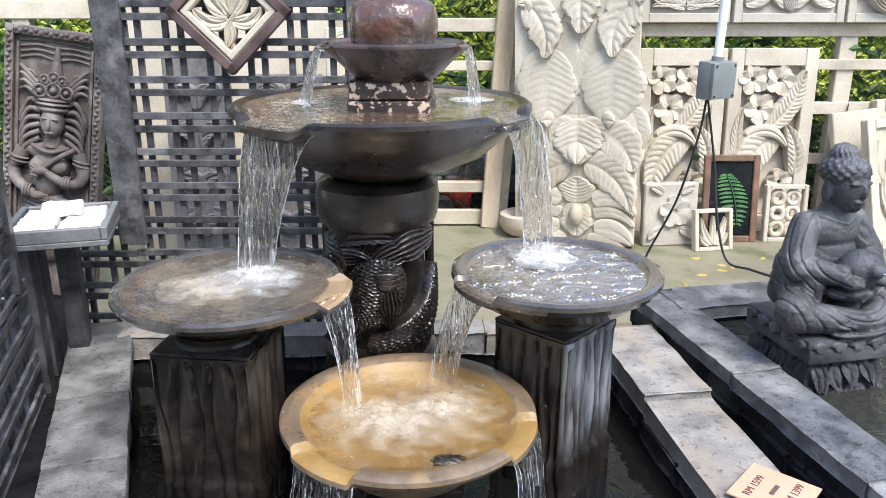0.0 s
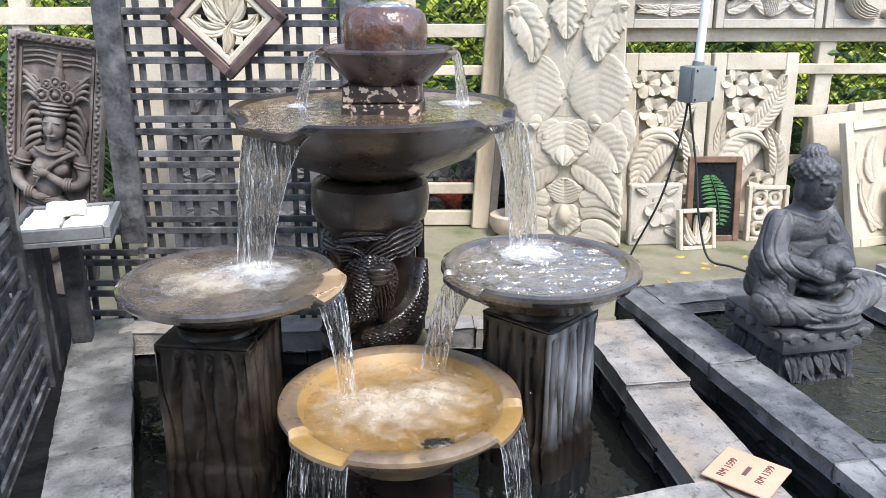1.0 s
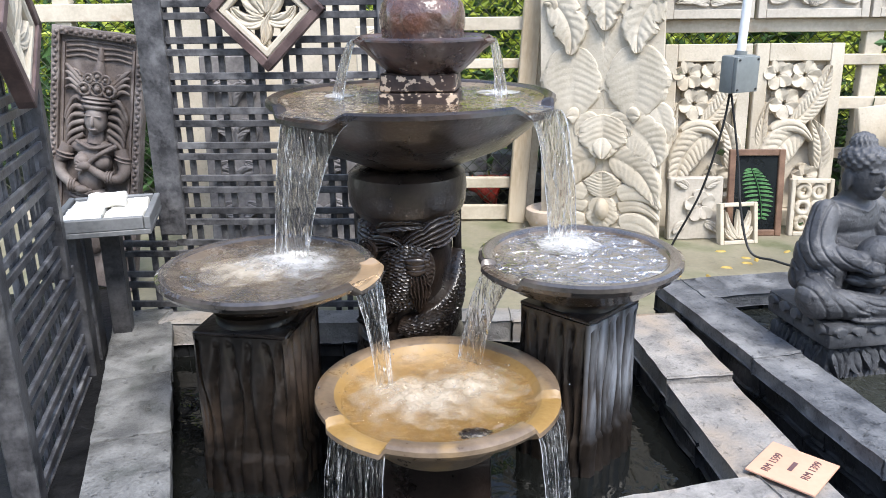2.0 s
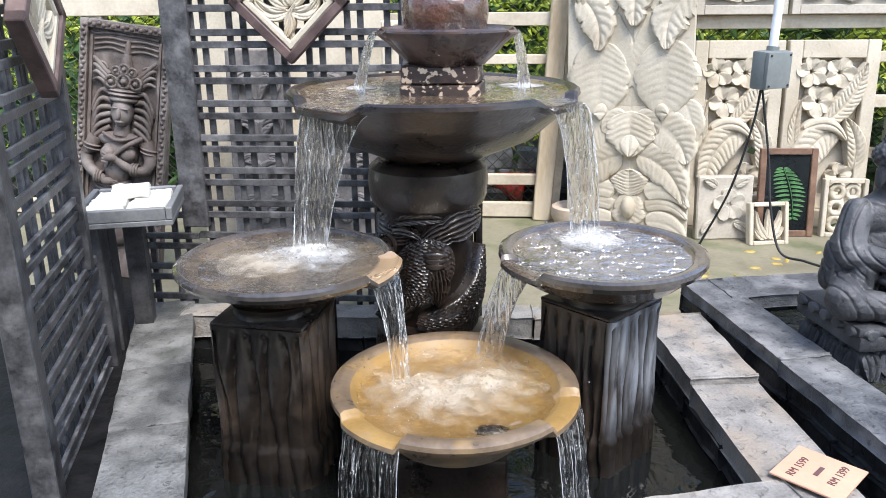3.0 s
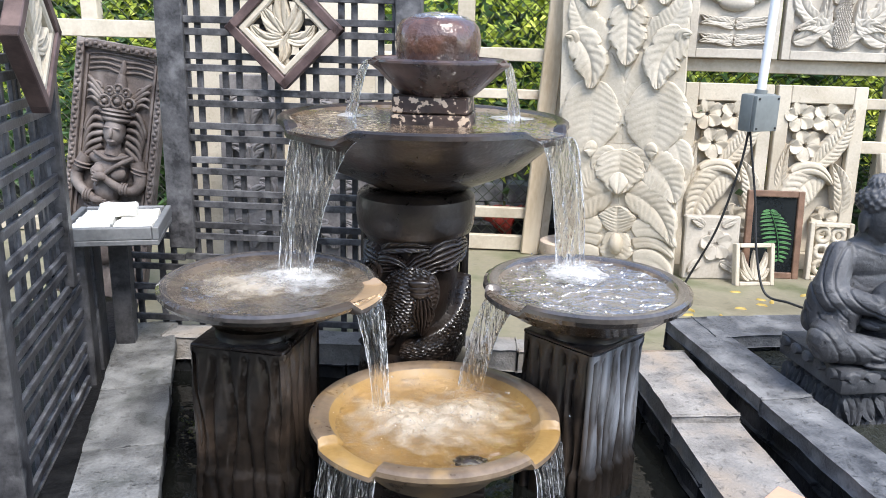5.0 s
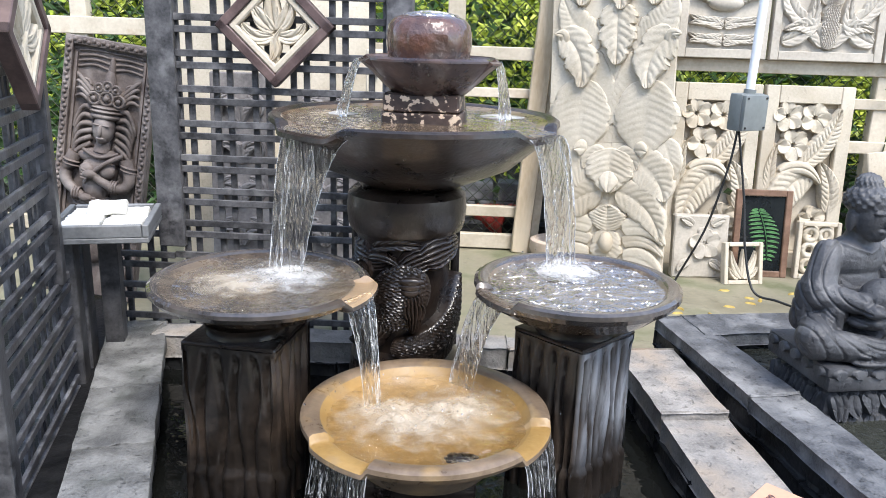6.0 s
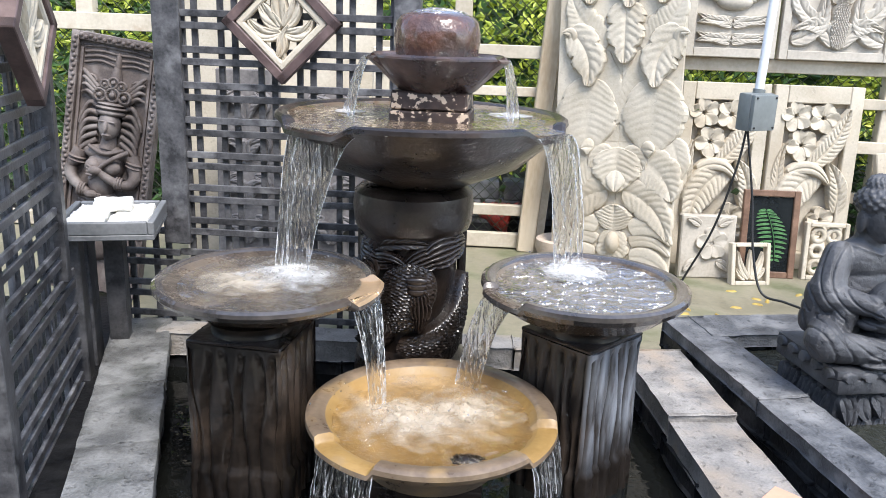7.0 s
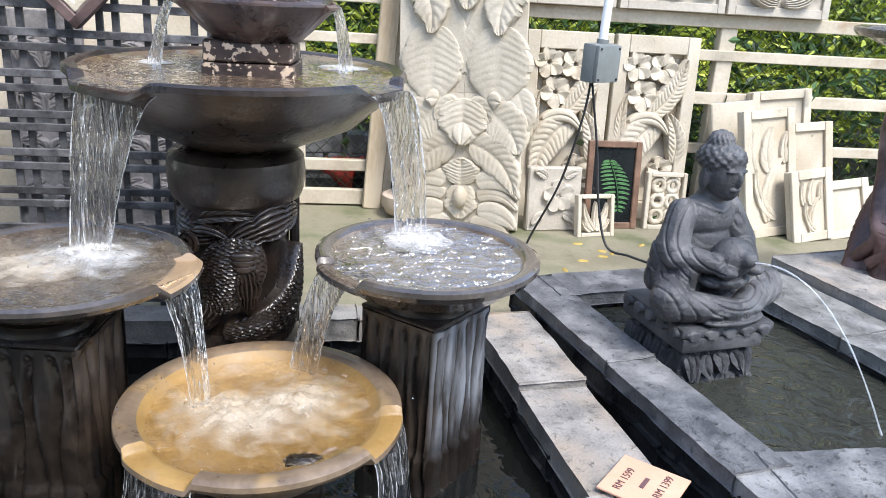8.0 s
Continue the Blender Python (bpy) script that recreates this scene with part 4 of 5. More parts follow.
rnd = random.Random(11)
fallen = []
for i in range(26):
    p = pose(0.7 + rnd.random() * 1.6, 3.5 + rnd.random() * 0.7, 0.004, 0, 0, rnd.random() * 360)
    fallen.append(moved(leaf((0, 0), (0.045 + 0.03 * rnd.random(), 0.0), 0.025, 0.004, 0.1, 1, 0, 0.8, 0.2, 6, 5), p))
DRY_LEAF = mat("dry_yellow_leaf", (0.30, 0.20, 0.04), (0.46, 0.34, 0.09), 20, (0.5, 0.7), 0.1)
tagged(obj("fallen_leaves", merge(*fallen), DRY_LEAF, smooth=60), "small dry yellow leaves scattered on the yard floor", "leaves", kind="stuff")


# ---- carving on the fountain column ----
def wrapped(mesh, radius):
    out = []
    for x, y, z in mesh[0]:
        a = x / radius - math.pi / 2
        out.append(((radius + z) * math.cos(a), (radius + z) * math.sin(a), y))
    return out, mesh[1]


column = bpy.data.objects["fountain_column"]
for name, k in (
        [("fin", L(-0.02, 0.93, -0.235, 0.955, 0.13, 0.12, height=0.022, style=1, tip=1.1, curl=0.0)), ("fin", L(-0.01, 0.89, 0.235, 0.95, 0.15, 0.10, height=0.026, style=1, tip=1.1, curl=0.0)),
         ("brow", L(-0.09, 0.955, 0.08, 0.965, 0.05, 0.10, ribs=7, height=0.034, curl=0.0)), ("brow", L(-0.10, 0.92, 0.0, 0.90, 0.035, 0.2, ribs=1, height=0.04, scallop=0, curl=0.0)), ("fin", L(-0.20, 0.90, -0.23, 0.78, 0.09, 0.15, height=0.03, style=1)),
         ("fish_body", L(0.0, 0.92, -0.06, 0.68, 0.20, 0.10, ribs=20, height=0.045, scallop=0.0, style=2, curl=0.1)),
         ("fish_body", L(-0.03, 0.63, 0.21, 0.86, 0.12, -0.24, ribs=22, height=0.05, scallop=0.0, style=2, curl=0.1)), ("fish_body", L(0.02, 0.60, 0.25, 0.74, 0.17, -0.10, ribs=18, height=0.034, scallop=0.0, style=2, curl=0.1)),
         ("fish_tail", L(0.03, 0.83, 0.03, 0.70, 0.075, 0.05, height=0.045, style=1)), ("fish_tail", L(-0.06, 0.72, -0.14, 0.64, 0.10, 0.2, height=0.04, style=1))]
        + [("wave", L(-0.26, 0.575 + 0.004 * i, 0.0, 0.572, 0.036, -0.42 + 0.12 * i, ribs=1, height=0.036, scallop=0.0, curl=0.0)) for i in range(4)]
        + [("wave", L(0.0, 0.585 + 0.022 * i, 0.26, 0.585 + 0.03 * i, 0.034, 0.07, ribs=9, height=0.034, scallop=0.2, curl=0.0)) for i in range(2)]):
    part(name, wrapped(leaf(**k), 0.149), WET_STONE, column, smooth=60)
for i in range(3):
    part("fish_muzzle", ellipsoid(0.036 - 0.003 * i, 0.014, 0.016, pose(0.033, -0.192 + 0.002 * i, 0.865 - 0.018 * i)), WET_STONE, column)
for r, w in ((0.032, 0.007), (0.016, 0.009)):
    part("eye_ring", wrapped(tube([(-0.115 + r * math.cos(a), 0.885 + r * math.sin(a), 0.03) for a in [k * math.pi / 8 for k in range(17)]], w, 6, False), 0.149), WET_STONE, column)
for s, x in ((-1, -0.235), (1, 0.25)):
    part("edge_moulding", wrapped(tube([(x + 0.008 * math.sin(q * 9), 0.58 + 0.4 * q, 0.016) for q in [k / 12 for k in range(13)]], 0.016, 8), 0.149), WET_STONE, column)


# ---- water ----
def foam_mat(name, dark, light):
    """White froth: opaque in bubbly clots, clear between them and out towards the edge."""
    m = bpy.data.materials.new(name)
    m.use_nodes = True
    n, l = m.node_tree.nodes, m.node_tree.links
    b = n["Principled BSDF"]
    co = n.new("ShaderNodeTexCoord")
    big, small = n.new("ShaderNodeTexNoise"), n.new("ShaderNodeTexNoise")
    big.inputs["Scale"].default_value, big.inputs["Detail"].default_value = 16, 5
    small.inputs["Scale"].default_value, small.inputs["Detail"].default_value = 110, 3
    ln = n.new("ShaderNodeVectorMath")
    ln.operation = "LENGTH"
    l.new(co.outputs["Object"], ln.inputs[0])
    for t in (big, small):
        l.new(co.outputs["Object"], t.inputs[0])
    add = n.new("ShaderNodeMath")
    add.operation, add.inputs[1].default_value = "MULTIPLY_ADD", 0.12
    l.new(small.outputs[0], add.inputs[0])
    l.new(big.outputs[0], add.inputs[2])
    fall = n.new("ShaderNodeMath")
    fall.operation, fall.inputs[1].default_value = "MULTIPLY_ADD", -2.9
    l.new(ln.outputs["Value"], fall.inputs[0])
    l.new(add.outputs[0], fall.inputs[2])
    r = n.new("ShaderNodeMapRange")
    r.inputs[1].default_value, r.inputs[2].default_value = 0.06, 0.56
    r.inputs[4].default_value = 0.62
    l.new(fall.outputs[0], r.inputs[0])
    l.new(r.outputs[0], b.inputs["Alpha"])
    ramp = n.new("ShaderNodeValToRGB")
    ramp.color_ramp.elements[0].position, ramp.color_ramp.elements[1].position = 0.3, 0.7
    ramp.color_ramp.elements[0].color, ramp.color_ramp.elements[1].color = (*dark, 1), (*light, 1)
    l.new(small.outputs[0], ramp.inputs[0])
    l.new(ramp.outputs[0], b.inputs["Base Color"])
    b.inputs["Roughness"].default_value = 0.35
    bp = n.new("ShaderNodeBump")
    bp.inputs["Strength"].default_value, bp.inputs["Distance"].default_value = 0.25, 0.006
    l.new(add.outputs[0], bp.inputs["Height"])
    l.new(bp.outputs[0], b.inputs["Normal"])
    return m


FROTH = foam_mat("white_froth", (0.58, 0.58, 0.57), (0.76, 0.76, 0.76))
WARM_FROTH = foam_mat("warm_froth", (0.52, 0.45, 0.35), (0.62, 0.55, 0.45))


def face_up(ob):
    if sum(f.normal.z for f in ob.data.polygons) < 0:
        ob.data.flip_normals()


def sheet(name, m, radius, amp, freq, seed, lift, label, material=SHEET, lips=(), reach=0.0):
    ob = obj(name, disc(radius, 180, 60, amp, freq, seed, lift, lips, reach), material, m=m, smooth=90)
    face_up(ob)
    ob.visible_shadow = False
    return tagged(ob, label, "water")


sheet("dish_water", pose(-0.582, 2.085, 0.604), 0.258, 0.0018, 26, 1, [(0.05, 0.075, 0.05, 0.008)], "thin film of clear water in the brown dish", SHEET, [(-10, 20)], 0.06)
sheet("dish_water", pose(0.335, 2.195, 0.606), 0.266, 0.0040, 22, 2, [(-0.02, 0.2, 0.05, 0.006), (0, 0.05, 0.06, 0.005)], "choppy clear water in the stone dish", CHOP, [(212, 18)], 0.03)
sheet("basin_water", pose(-0.09, 1.91, 0.292), 0.300, 0.0025, 26, 3, [(-0.14, 0.04, 0.05, 0.008), (0.09, 0.26, 0.05, 0.006)], "clear bubbling water in the ochre basin", SHEET, [(232, 17), (-23, 17)], 0.035)
sheet("bowl_water", pose(-0.185, 2.47, 1.050), 0.418, 0.0024, 24, 4, [(-0.22, 0.08, 0.03, 0.005), (0.25, 0.1, 0.03, 0.005)], "rippling clear water in the wide top bowl", SHEET, [(231, 16), (-31, 12)], 0.058)
sheet("bowl_water", pose(-0.14, 2.47, 1.239), 0.200, 0.001, 24, 5, [], "clear water brimming in the small bowl")


def froth(m, radius, height, material, label, seed):
    rows = []
    for i in range(25):
        r = radius * max(i / 24, 0.01)
        row = []
        for j in range(64):
            a = 2 * math.pi * j / 64
            x, y = r * math.cos(a), r * math.sin(a)
            q = noise.noise((x * 22 + seed, y * 22, seed)) + 0.6 * noise.noise((x * 55, y * 55, seed))
            row.append((x * (1 + 0.25 * noise.noise((math.cos(a) * 1.5, math.sin(a) * 1.5, seed))), y, height * (math.exp(-(r / radius / 0.55) ** 2) * (1 + 0.6 * q) + 0.25 * q * (1 - r / radius))))
        rows.append(row)
    ob = obj("froth", grid(rows, True, True), material, m=m, smooth=90)
    face_up(ob)
    return tagged(ob, label, "foam")


froth(pose(-0.53, 2.13, 0.610, 0, 0, 10), 0.17, 0.018, FROTH, "white froth where the fall strikes the brown dish", 1)
froth(pose(-0.655, 2.06, 0.608, 0, 0, 0), 0.13, 0.006, WARM_FROTH, "cream froth drifting in the brown dish", 7)
froth(pose(0.315, 2.30, 0.612, 0, 0, 40), 0.10, 0.012, FROTH, "white froth under the fall in the choppy dish", 2)
froth(pose(-0.17, 1.88, 0.294, 0, 0, 0), 0.21, 0.022, WARM_FROTH, "warm white froth boiling in the ochre basin", 3)
froth(pose(-0.01, 1.92, 0.294, 0, 0, 70), 0.19, 0.018, WARM_FROTH, "warm white froth spreading across the ochre basin", 4)
froth(pose(-0.43, 2.54, 1.052), 0.055, 0.008, FROTH, "small white froth in the wide bowl", 8)
froth(pose(0.09, 2.60, 1.052), 0.07, 0.008, FROTH, "small white froth in the wide bowl", 9)


STRAND = mat("broken_white_water", (0.62, 0.66, 0.72), (0.86, 0.89, 0.93), 30, (0.1, 0.3), 0.3, 120, coat=0.5)
STRAND.node_tree.nodes["Principled BSDF"].inputs["Alpha"].default_value = 0.38


def falls(name, tl, tr, bl, br, top_z, end_z, label, thick=0.012, seed=0, lip=0.35, strands=True):
    """A falling sheet between its two top and its two bottom corners: flat at the lip, then steep, streaked down its length."""
    tl, tr, bl, br = Vector(tl), Vector(tr), Vector(bl), Vector(br)
    nz, nu = 60, 44
    rows = []
    for i in range(nz + 1):
        s = i / nz
        out = s ** lip if lip < 1 else s
        z = top_z + (end_z - top_z) * s ** 1.35
        a, b = tl.lerp(bl, out), tr.lerp(br, out)
        c, w = (a + b) / 2, (b - a) / 2
        if w.length < 1e-4:
            w = Vector((1e-4, 0))
        nrm = Vector((w.y, -w.x)).normalized()
        row = []
        for j in range(nu):
            q = 2 * math.pi * j / nu
            cx, sy = math.cos(q), math.sin(q)
            ridge = noise.noise((cx * 7 + seed, s * 2.2, seed)) + 0.6 * noise.noise((cx * 17, s * 5.0, seed + 3))
            th = thick * (0.55 + 0.9 * abs(cx) ** 4) * (0.7 + 0.5 * s)
            edge = 1 + 0.05 * noise.noise((s * 7, seed, cx * 0.5)) * s
            p = c + w * cx * edge + nrm * (sy * th + ridge * thick * 0.55)
            row.append((p.x, p.y, z))
        rows.append(row)
    e = thing(name, Matrix.Translation(rows[0][0]), label, "falling water", "fountain falls")
    back = Matrix.Translation(-Vector(rows[0][0]))
    ob = part("water_sheet", moved(grid(rows, True, True, True), back), WATER, e, smooth=180)
    ob.visible_shadow = False
    rnd = random.Random(seed)
    for k in range(7):
        j = rnd.randrange(nu // 2, nu) if k > 1 else (0, nu // 2)[k]
        i0, i1 = (0, rnd.randrange(20, 50)) if k % 2 else (rnd.randrange(3, 25), nz)
        if k < 2:
            i0, i1 = 1, nz
        pts = [Vector(rows[i][j]) + 0.002 * noise.noise_vector((i * 0.3, j, seed)) for i in range(i0, i1 + 1, 2)]
        wide = thick * (0.06 + 0.09 * rnd.random())
        st = part("strand", moved(tube(pts, [wide * (0.5 + abs(noise.noise((i * 0.4, k, seed)))) for i in range(len(pts))], 6), back), STRAND, e, "bright streak of broken water", smooth=90)
        st.visible_shadow = False
    return e


falls("waterfall", (-0.525, 2.155), (-0.308, 2.035), (-0.588, 2.165), (-0.487, 2.14), 1.042, 0.606, "broad clear sheet of water pouring from the wide bowl", 0.012, 1, 0.7)
falls("waterfall", (0.158, 2.13), (0.262, 2.26), (0.255, 2.30), (0.345, 2.33), 1.042, 0.606, "clear ribbed sheet of water pouring from the wide bowl", 0.012, 2, 0.6)
falls("waterfall", (-0.335, 1.935), (-0.262, 2.04), (-0.262, 1.93), (-0.222, 1.955), 0.606, 0.292, "clear twisting stream falling from the brown dish", 0.012, 3, 0.6)
falls("waterfall", (0.06, 2.09), (0.135, 1.95), (-0.035, 2.14), (0.035, 2.10), 0.606, 0.292, "clear spreading stream falling from the choppy dish", 0.010, 4, 0.7)
falls("waterfall", (-0.355, 1.715), (-0.205, 1.60), (-0.39, 1.68), (-0.22, 1.56), 0.298, -0.03, "clear curtain of water spilling from the basin lip", 0.010, 5, 0.6)
falls("waterfall", (0.245, 1.86), (0.165, 1.71), (0.285, 1.85), (0.21, 1.67), 0.298, -0.03, "clear curtain of water spilling off the basin side", 0.010, 6, 0.6)
falls("waterfall", (-0.36, 2.42), (-0.335, 2.38), (-0.445, 2.50), (-0.405, 2.46), 1.238, 1.05, "thin stream falling from the small bowl", 0.007, 7, 0.8)
falls("waterfall", (0.062, 2.40), (0.075, 2.46), (0.085, 2.50), (0.125, 2.53), 1.238, 1.05, "thin stream falling off the side of the small bowl", 0.007, 8, 0.7)
cap = obj("jar_bubble", lathe([(0.10, -0.012), (0.098, -0.004), (0.085, 0.006), (0.06, 0.012), (0.03, 0.018), (0.005, 0.02)], 48, 0.10, 2), CHOP, m=pose(-0.145, 2.46, 1.366))
cap.visible_shadow = False
tagged(cap, "clear water welling up from the jar mouth", "water")
drops = []
rnd = random.Random(5)
for cx, cy, cz, n, sp in ((-0.53, 2.14, 0.615, 60, 0.08), (0.31, 2.28, 0.618, 50, 0.07), (-0.15, 1.93, 0.31, 90, 0.12), (0.0, 1.98, 0.31, 60, 0.09), (-0.30, 1.62, -0.02, 40, 0.08)):
    for i in range(n):
        r = 0.0012 + rnd.random() * 0.0022
        drops.append(ellipsoid(r, r, r, pose(cx + rnd.gauss(0, sp), cy + rnd.gauss(0, sp), cz + abs(rnd.gauss(0, 0.02))), 6, 4))
tagged(obj("splash_droplets", merge(*drops), WATER, smooth=90), "small clear droplets thrown up by the falls", "droplets", kind="stuff")
e = thing("stone", pose(0.02, 1.72, 0.262), "dark wet pebble under the basin water", "stone")
part("pebble", ellipsoid(0.05, 0.03, 0.02, pose(0, 0, 0)), WET_STONE, e)


# ---- statue and its plinth ----
def statue(m):
    """A seated stone figure holding a jar, as one plain mesh."""
    def limb(a, b, ra, rb):
        pts = [Vector(a).lerp(Vector(b), k / 6) for k in range(7)]
        return merge(tube(pts, [ra + (rb - ra) * k / 6 for k in range(7)], 14), ellipsoid(ra, ra, ra, Matrix.Translation(a), 14, 8), ellipsoid(rb, rb, rb, Matrix.Translation(b), 14, 8))
    pieces = [ellipsoid(0.17, 0.13, 0.05, pose(0, 0.0, 0.05)), ellipsoid(0.112, 0.088, 0.15, pose(0, 0.03, 0.19)), ellipsoid(0.112, 0.075, 0.08, pose(0, 0.025, 0.315)),
              limb((0, 0.02, 0.37), (0, 0.0, 0.43), 0.05, 0.042), ellipsoid(0.060, 0.070, 0.082, pose(0, -0.018, 0.468)), ellipsoid(0.034, 0.04, 0.04, pose(0, -0.045, 0.425)),
              ellipsoid(0.076, 0.082, 0.054, pose(0, 0.0, 0.513)), ellipsoid(0.040, 0.042, 0.038, pose(0, 0.012, 0.565)),
              ellipsoid(0.011, 0.015, 0.026, pose(0, -0.086, 0.462)), ellipsoid(0.024, 0.012, 0.008, pose(0, -0.078, 0.428)), ellipsoid(0.046, 0.012, 0.008, pose(0, -0.076, 0.487)),
              ellipsoid(0.072, 0.066, 0.066, pose(0, -0.115, 0.215)), limb((0, -0.16, 0.225), (0, -0.178, 0.228), 0.034, 0.028), ellipsoid(0.10, 0.06, 0.03, pose(0, -0.10, 0.135)),
              ellipsoid(0.13, 0.05, 0.018, pose(0, -0.165, 0.022))]
    for s in (-1, 1):
        pieces += [limb((s * 0.08, 0.02, 0.085), (s * 0.215, -0.085, 0.082), 0.080, 0.062), limb((s * 0.215, -0.09, 0.072), (s * 0.02, -0.165, 0.052), 0.058, 0.042),
                   limb((s * 0.105, 0.03, 0.335), (s * 0.152, 0.0, 0.22), 0.046, 0.056), limb((s * 0.150, -0.01, 0.205), (s * 0.075, -0.115, 0.200), 0.052, 0.034),
                   limb((s * 0.155, 0.02, 0.22), (s * 0.160, 0.03, 0.11), 0.050, 0.050), limb((s * 0.12, -0.06, 0.17), (s * 0.13, -0.05, 0.12), 0.040, 0.045), ellipsoid(0.034, 0.042, 0.024, pose(s * 0.058, -0.150, 0.185)),
                   ellipsoid(0.010, 0.020, 0.042, pose(s * 0.064, 0.0, 0.452)), ellipsoid(0.05, 0.03, 0.018, pose(s * 0.07, -0.17, 0.05))]
    tmp = obj("statue_form", merge(*pieces), BUDDHA)
    mod = tmp.modifiers.new("remesh", "REMESH")
    mod.mode, mod.voxel_size = "VOXEL", 0.0034
    me = bpy.data.meshes.new_from_object(tmp.evaluated_get(bpy.context.evaluated_depsgraph_get()))
    bpy.data.objects.remove(tmp)
    bm = bmesh.new()
    bm.from_mesh(me)
    for k in range(3):
        bmesh.ops.smooth_vert(bm, verts=bm.verts, factor=0.5, use_axis_x=True, use_axis_y=True, use_axis_z=True)
    bm.normal_update()
    for v in bm.verts:
        p = v.co
        if p.z > 0.492 and (p.y > -0.07 or p.z > 0.52):
            ring = int((p.z - 0.492) * 75)
            a = math.atan2(p.x, -p.y) * 13 + (math.pi if ring % 2 else 0)
            v.co += v.normal * 0.0045 * max(math.cos(a), -0.4) * abs(math.sin((p.z - 0.492) * 75 * math.pi))
        elif p.z < 0.40 and Vector((p.x, p.y + 0.125, p.z - 0.22)).length > 0.085:
            side = 1 if p.x > 0 else -1
            if p.z < 0.15:
                q = (p - Vector((side * 0.02, -0.10, 0.16))).length * 190
            elif abs(p.x) > 0.085:
                q = (p - Vector((side * 0.05, -0.16, 0.33))).length * 170
            else:
                q = (p.z - 0.4 * abs(p.x)) * 70 + 40
            f = abs(math.sin(q * 0.5 + 1.4 * noise.noise(p * 7)))
            deep = 0.0055 if p.z < 0.15 or abs(p.x) > 0.085 else 0.0015
            v.co -= v.normal * deep * math.exp(-(f / 0.30) ** 2)
            if p.y < 0.02 and p.z > 0.25:
                v.co += v.normal * 0.005 * math.exp(-((p.z - 0.345 - 0.35 * abs(p.x)) / 0.006) ** 2)
    bm.to_mesh(me)
    bm.free()
    me.materials.clear()
    me.materials.append(BUDDHA)
    me.polygons.foreach_set("use_smooth", [True] * len(me.polygons))
    ob = new("seated_statue", me)
    ob.matrix_basis = m
    return tagged(ob, "charcoal stone seated statue pouring water from a jar", "statue")


ST = (1.285, 2.52)
statue(pose(ST[0] + 0.02, ST[1] + 0.01, 0.318, 0, 0, 21))
e = thing("statue_plinth", pose(ST[0], ST[1] - 0.01, BASE_Z, 0, 0, 12), "charcoal carved stone plinth standing in the pond", "plinth")
part("block", box(0.26, 0.30, 0.53, 0, 0, 0.265, 0.006, 1, 0.003, 4), BUDDHA, e)
part("top_plate", box(0.31, 0.36, 0.05, 0, 0, 0.57, 0.01, 2, 0.002, 6), BUDDHA, e)
part("cushion", box(0.36, 0.35, 0.034, 0.02, 0, 0.610, 0.012, 2, 0.002, 8), BUDDHA, e)
rnd = random.Random(17)
for side in range(4):
    deep, wide = (0.149, 0.26) if side % 2 == 0 else (0.129, 0.30)
    for i in range(7):
        for lo in (0.53, 0.455, 0.38):
            x = wide * (-0.5 + (i + 0.5) / 7)
            part("carved_leaf", moved(leaf((x - 0.02 * rnd.random(), lo), (x + 0.05 * (rnd.random() - 0.5), lo - 0.07 - 0.03 * rnd.random()), 0.05 + 0.02 * rnd.random(), 0.022, 0.4 * (rnd.random() - 0.5), 3, 0.1, 0.8, 0.3, 14, 9, 0.9), UP), BUDDHA, e, m=pose(0, 0, 0, 0, 0, 90 * side) @ pose(0, -deep, 0), smooth=45)
for side in range(4):
    for i in range(5):
        part("cushion_petal", moved(leaf((-0.136 + 0.068 * i, 0.624), (-0.136 + 0.068 * i, 0.585), 0.075, 0.014, 0.0, 1, 0.0, 0.8, 0.5, 8, 7), UP), BUDDHA, e, m=pose(0.02, 0, 0, 0, 0, 90 * side) @ pose(0, -0.178 if side % 2 else -0.172, 0), smooth=60)
j0 = Vector((ST[0] + 0.02 + 0.205 * math.sin(radians(21)), ST[1] + 0.01 - 0.205 * math.cos(radians(21)), 0.546))
j1 = Vector((1.69, 2.01, 0.13))
jet = [j0.lerp(j1, s) + Vector((0, 0, 0.0)) for s in [k / 24 for k in range(25)]]
jet = [Vector((p.x, p.y, j0.z + (j1.z - j0.z) * (k / 24) ** 2 + 0.03 * math.sin(math.pi * k / 24))) for k, p in enumerate(jet)]
tagged(obj("water_jet", tube(jet, [0.0022 + 0.003 * abs(noise.noise((k * 0.9, 0, 0))) for k in range(25)], 8), STRAND, smooth=90), "thin clear jet arching from the statue's jar", "falling water")

# ---- the carved figure plaque, the tray and the tiles on the screens ----
e = thing("figure_plaque", pose(-1.835, 3.47, 0.03, -4, 8.5, 4), "grey-brown cast stone plaque carved with a crowned standing figure", "plaque")
part("slab", box(0.41, 0.05, 1.21, 0, 0.025, 0.605, 0.006, 1, 0.004, 2, 10), PLAQUE, e)
for s in (-1, 1):
    part("border", box(0.036, 0.03, 1.21, s * 0.187, -0.012, 0.605, 0.005, 2), PLAQUE, e)
    part("inner_border", box(0.012, 0.016, 1.14, s * 0.155, -0.006, 0.57, 0.004, 2), PLAQUE, e)
    part("bead_row", merge(*[ellipsoid(0.010, 0.009, 0.010, pose(s * 0.187 + 0.004 * (-1) ** i, -0.028, 0.30 + 0.021 * i), 8, 6) for i in range(43)]), PLAQUE, e)
part("border", box(0.336, 0.03, 0.036, 0, -0.012, 1.19, 0.005, 2), PLAQUE, e)
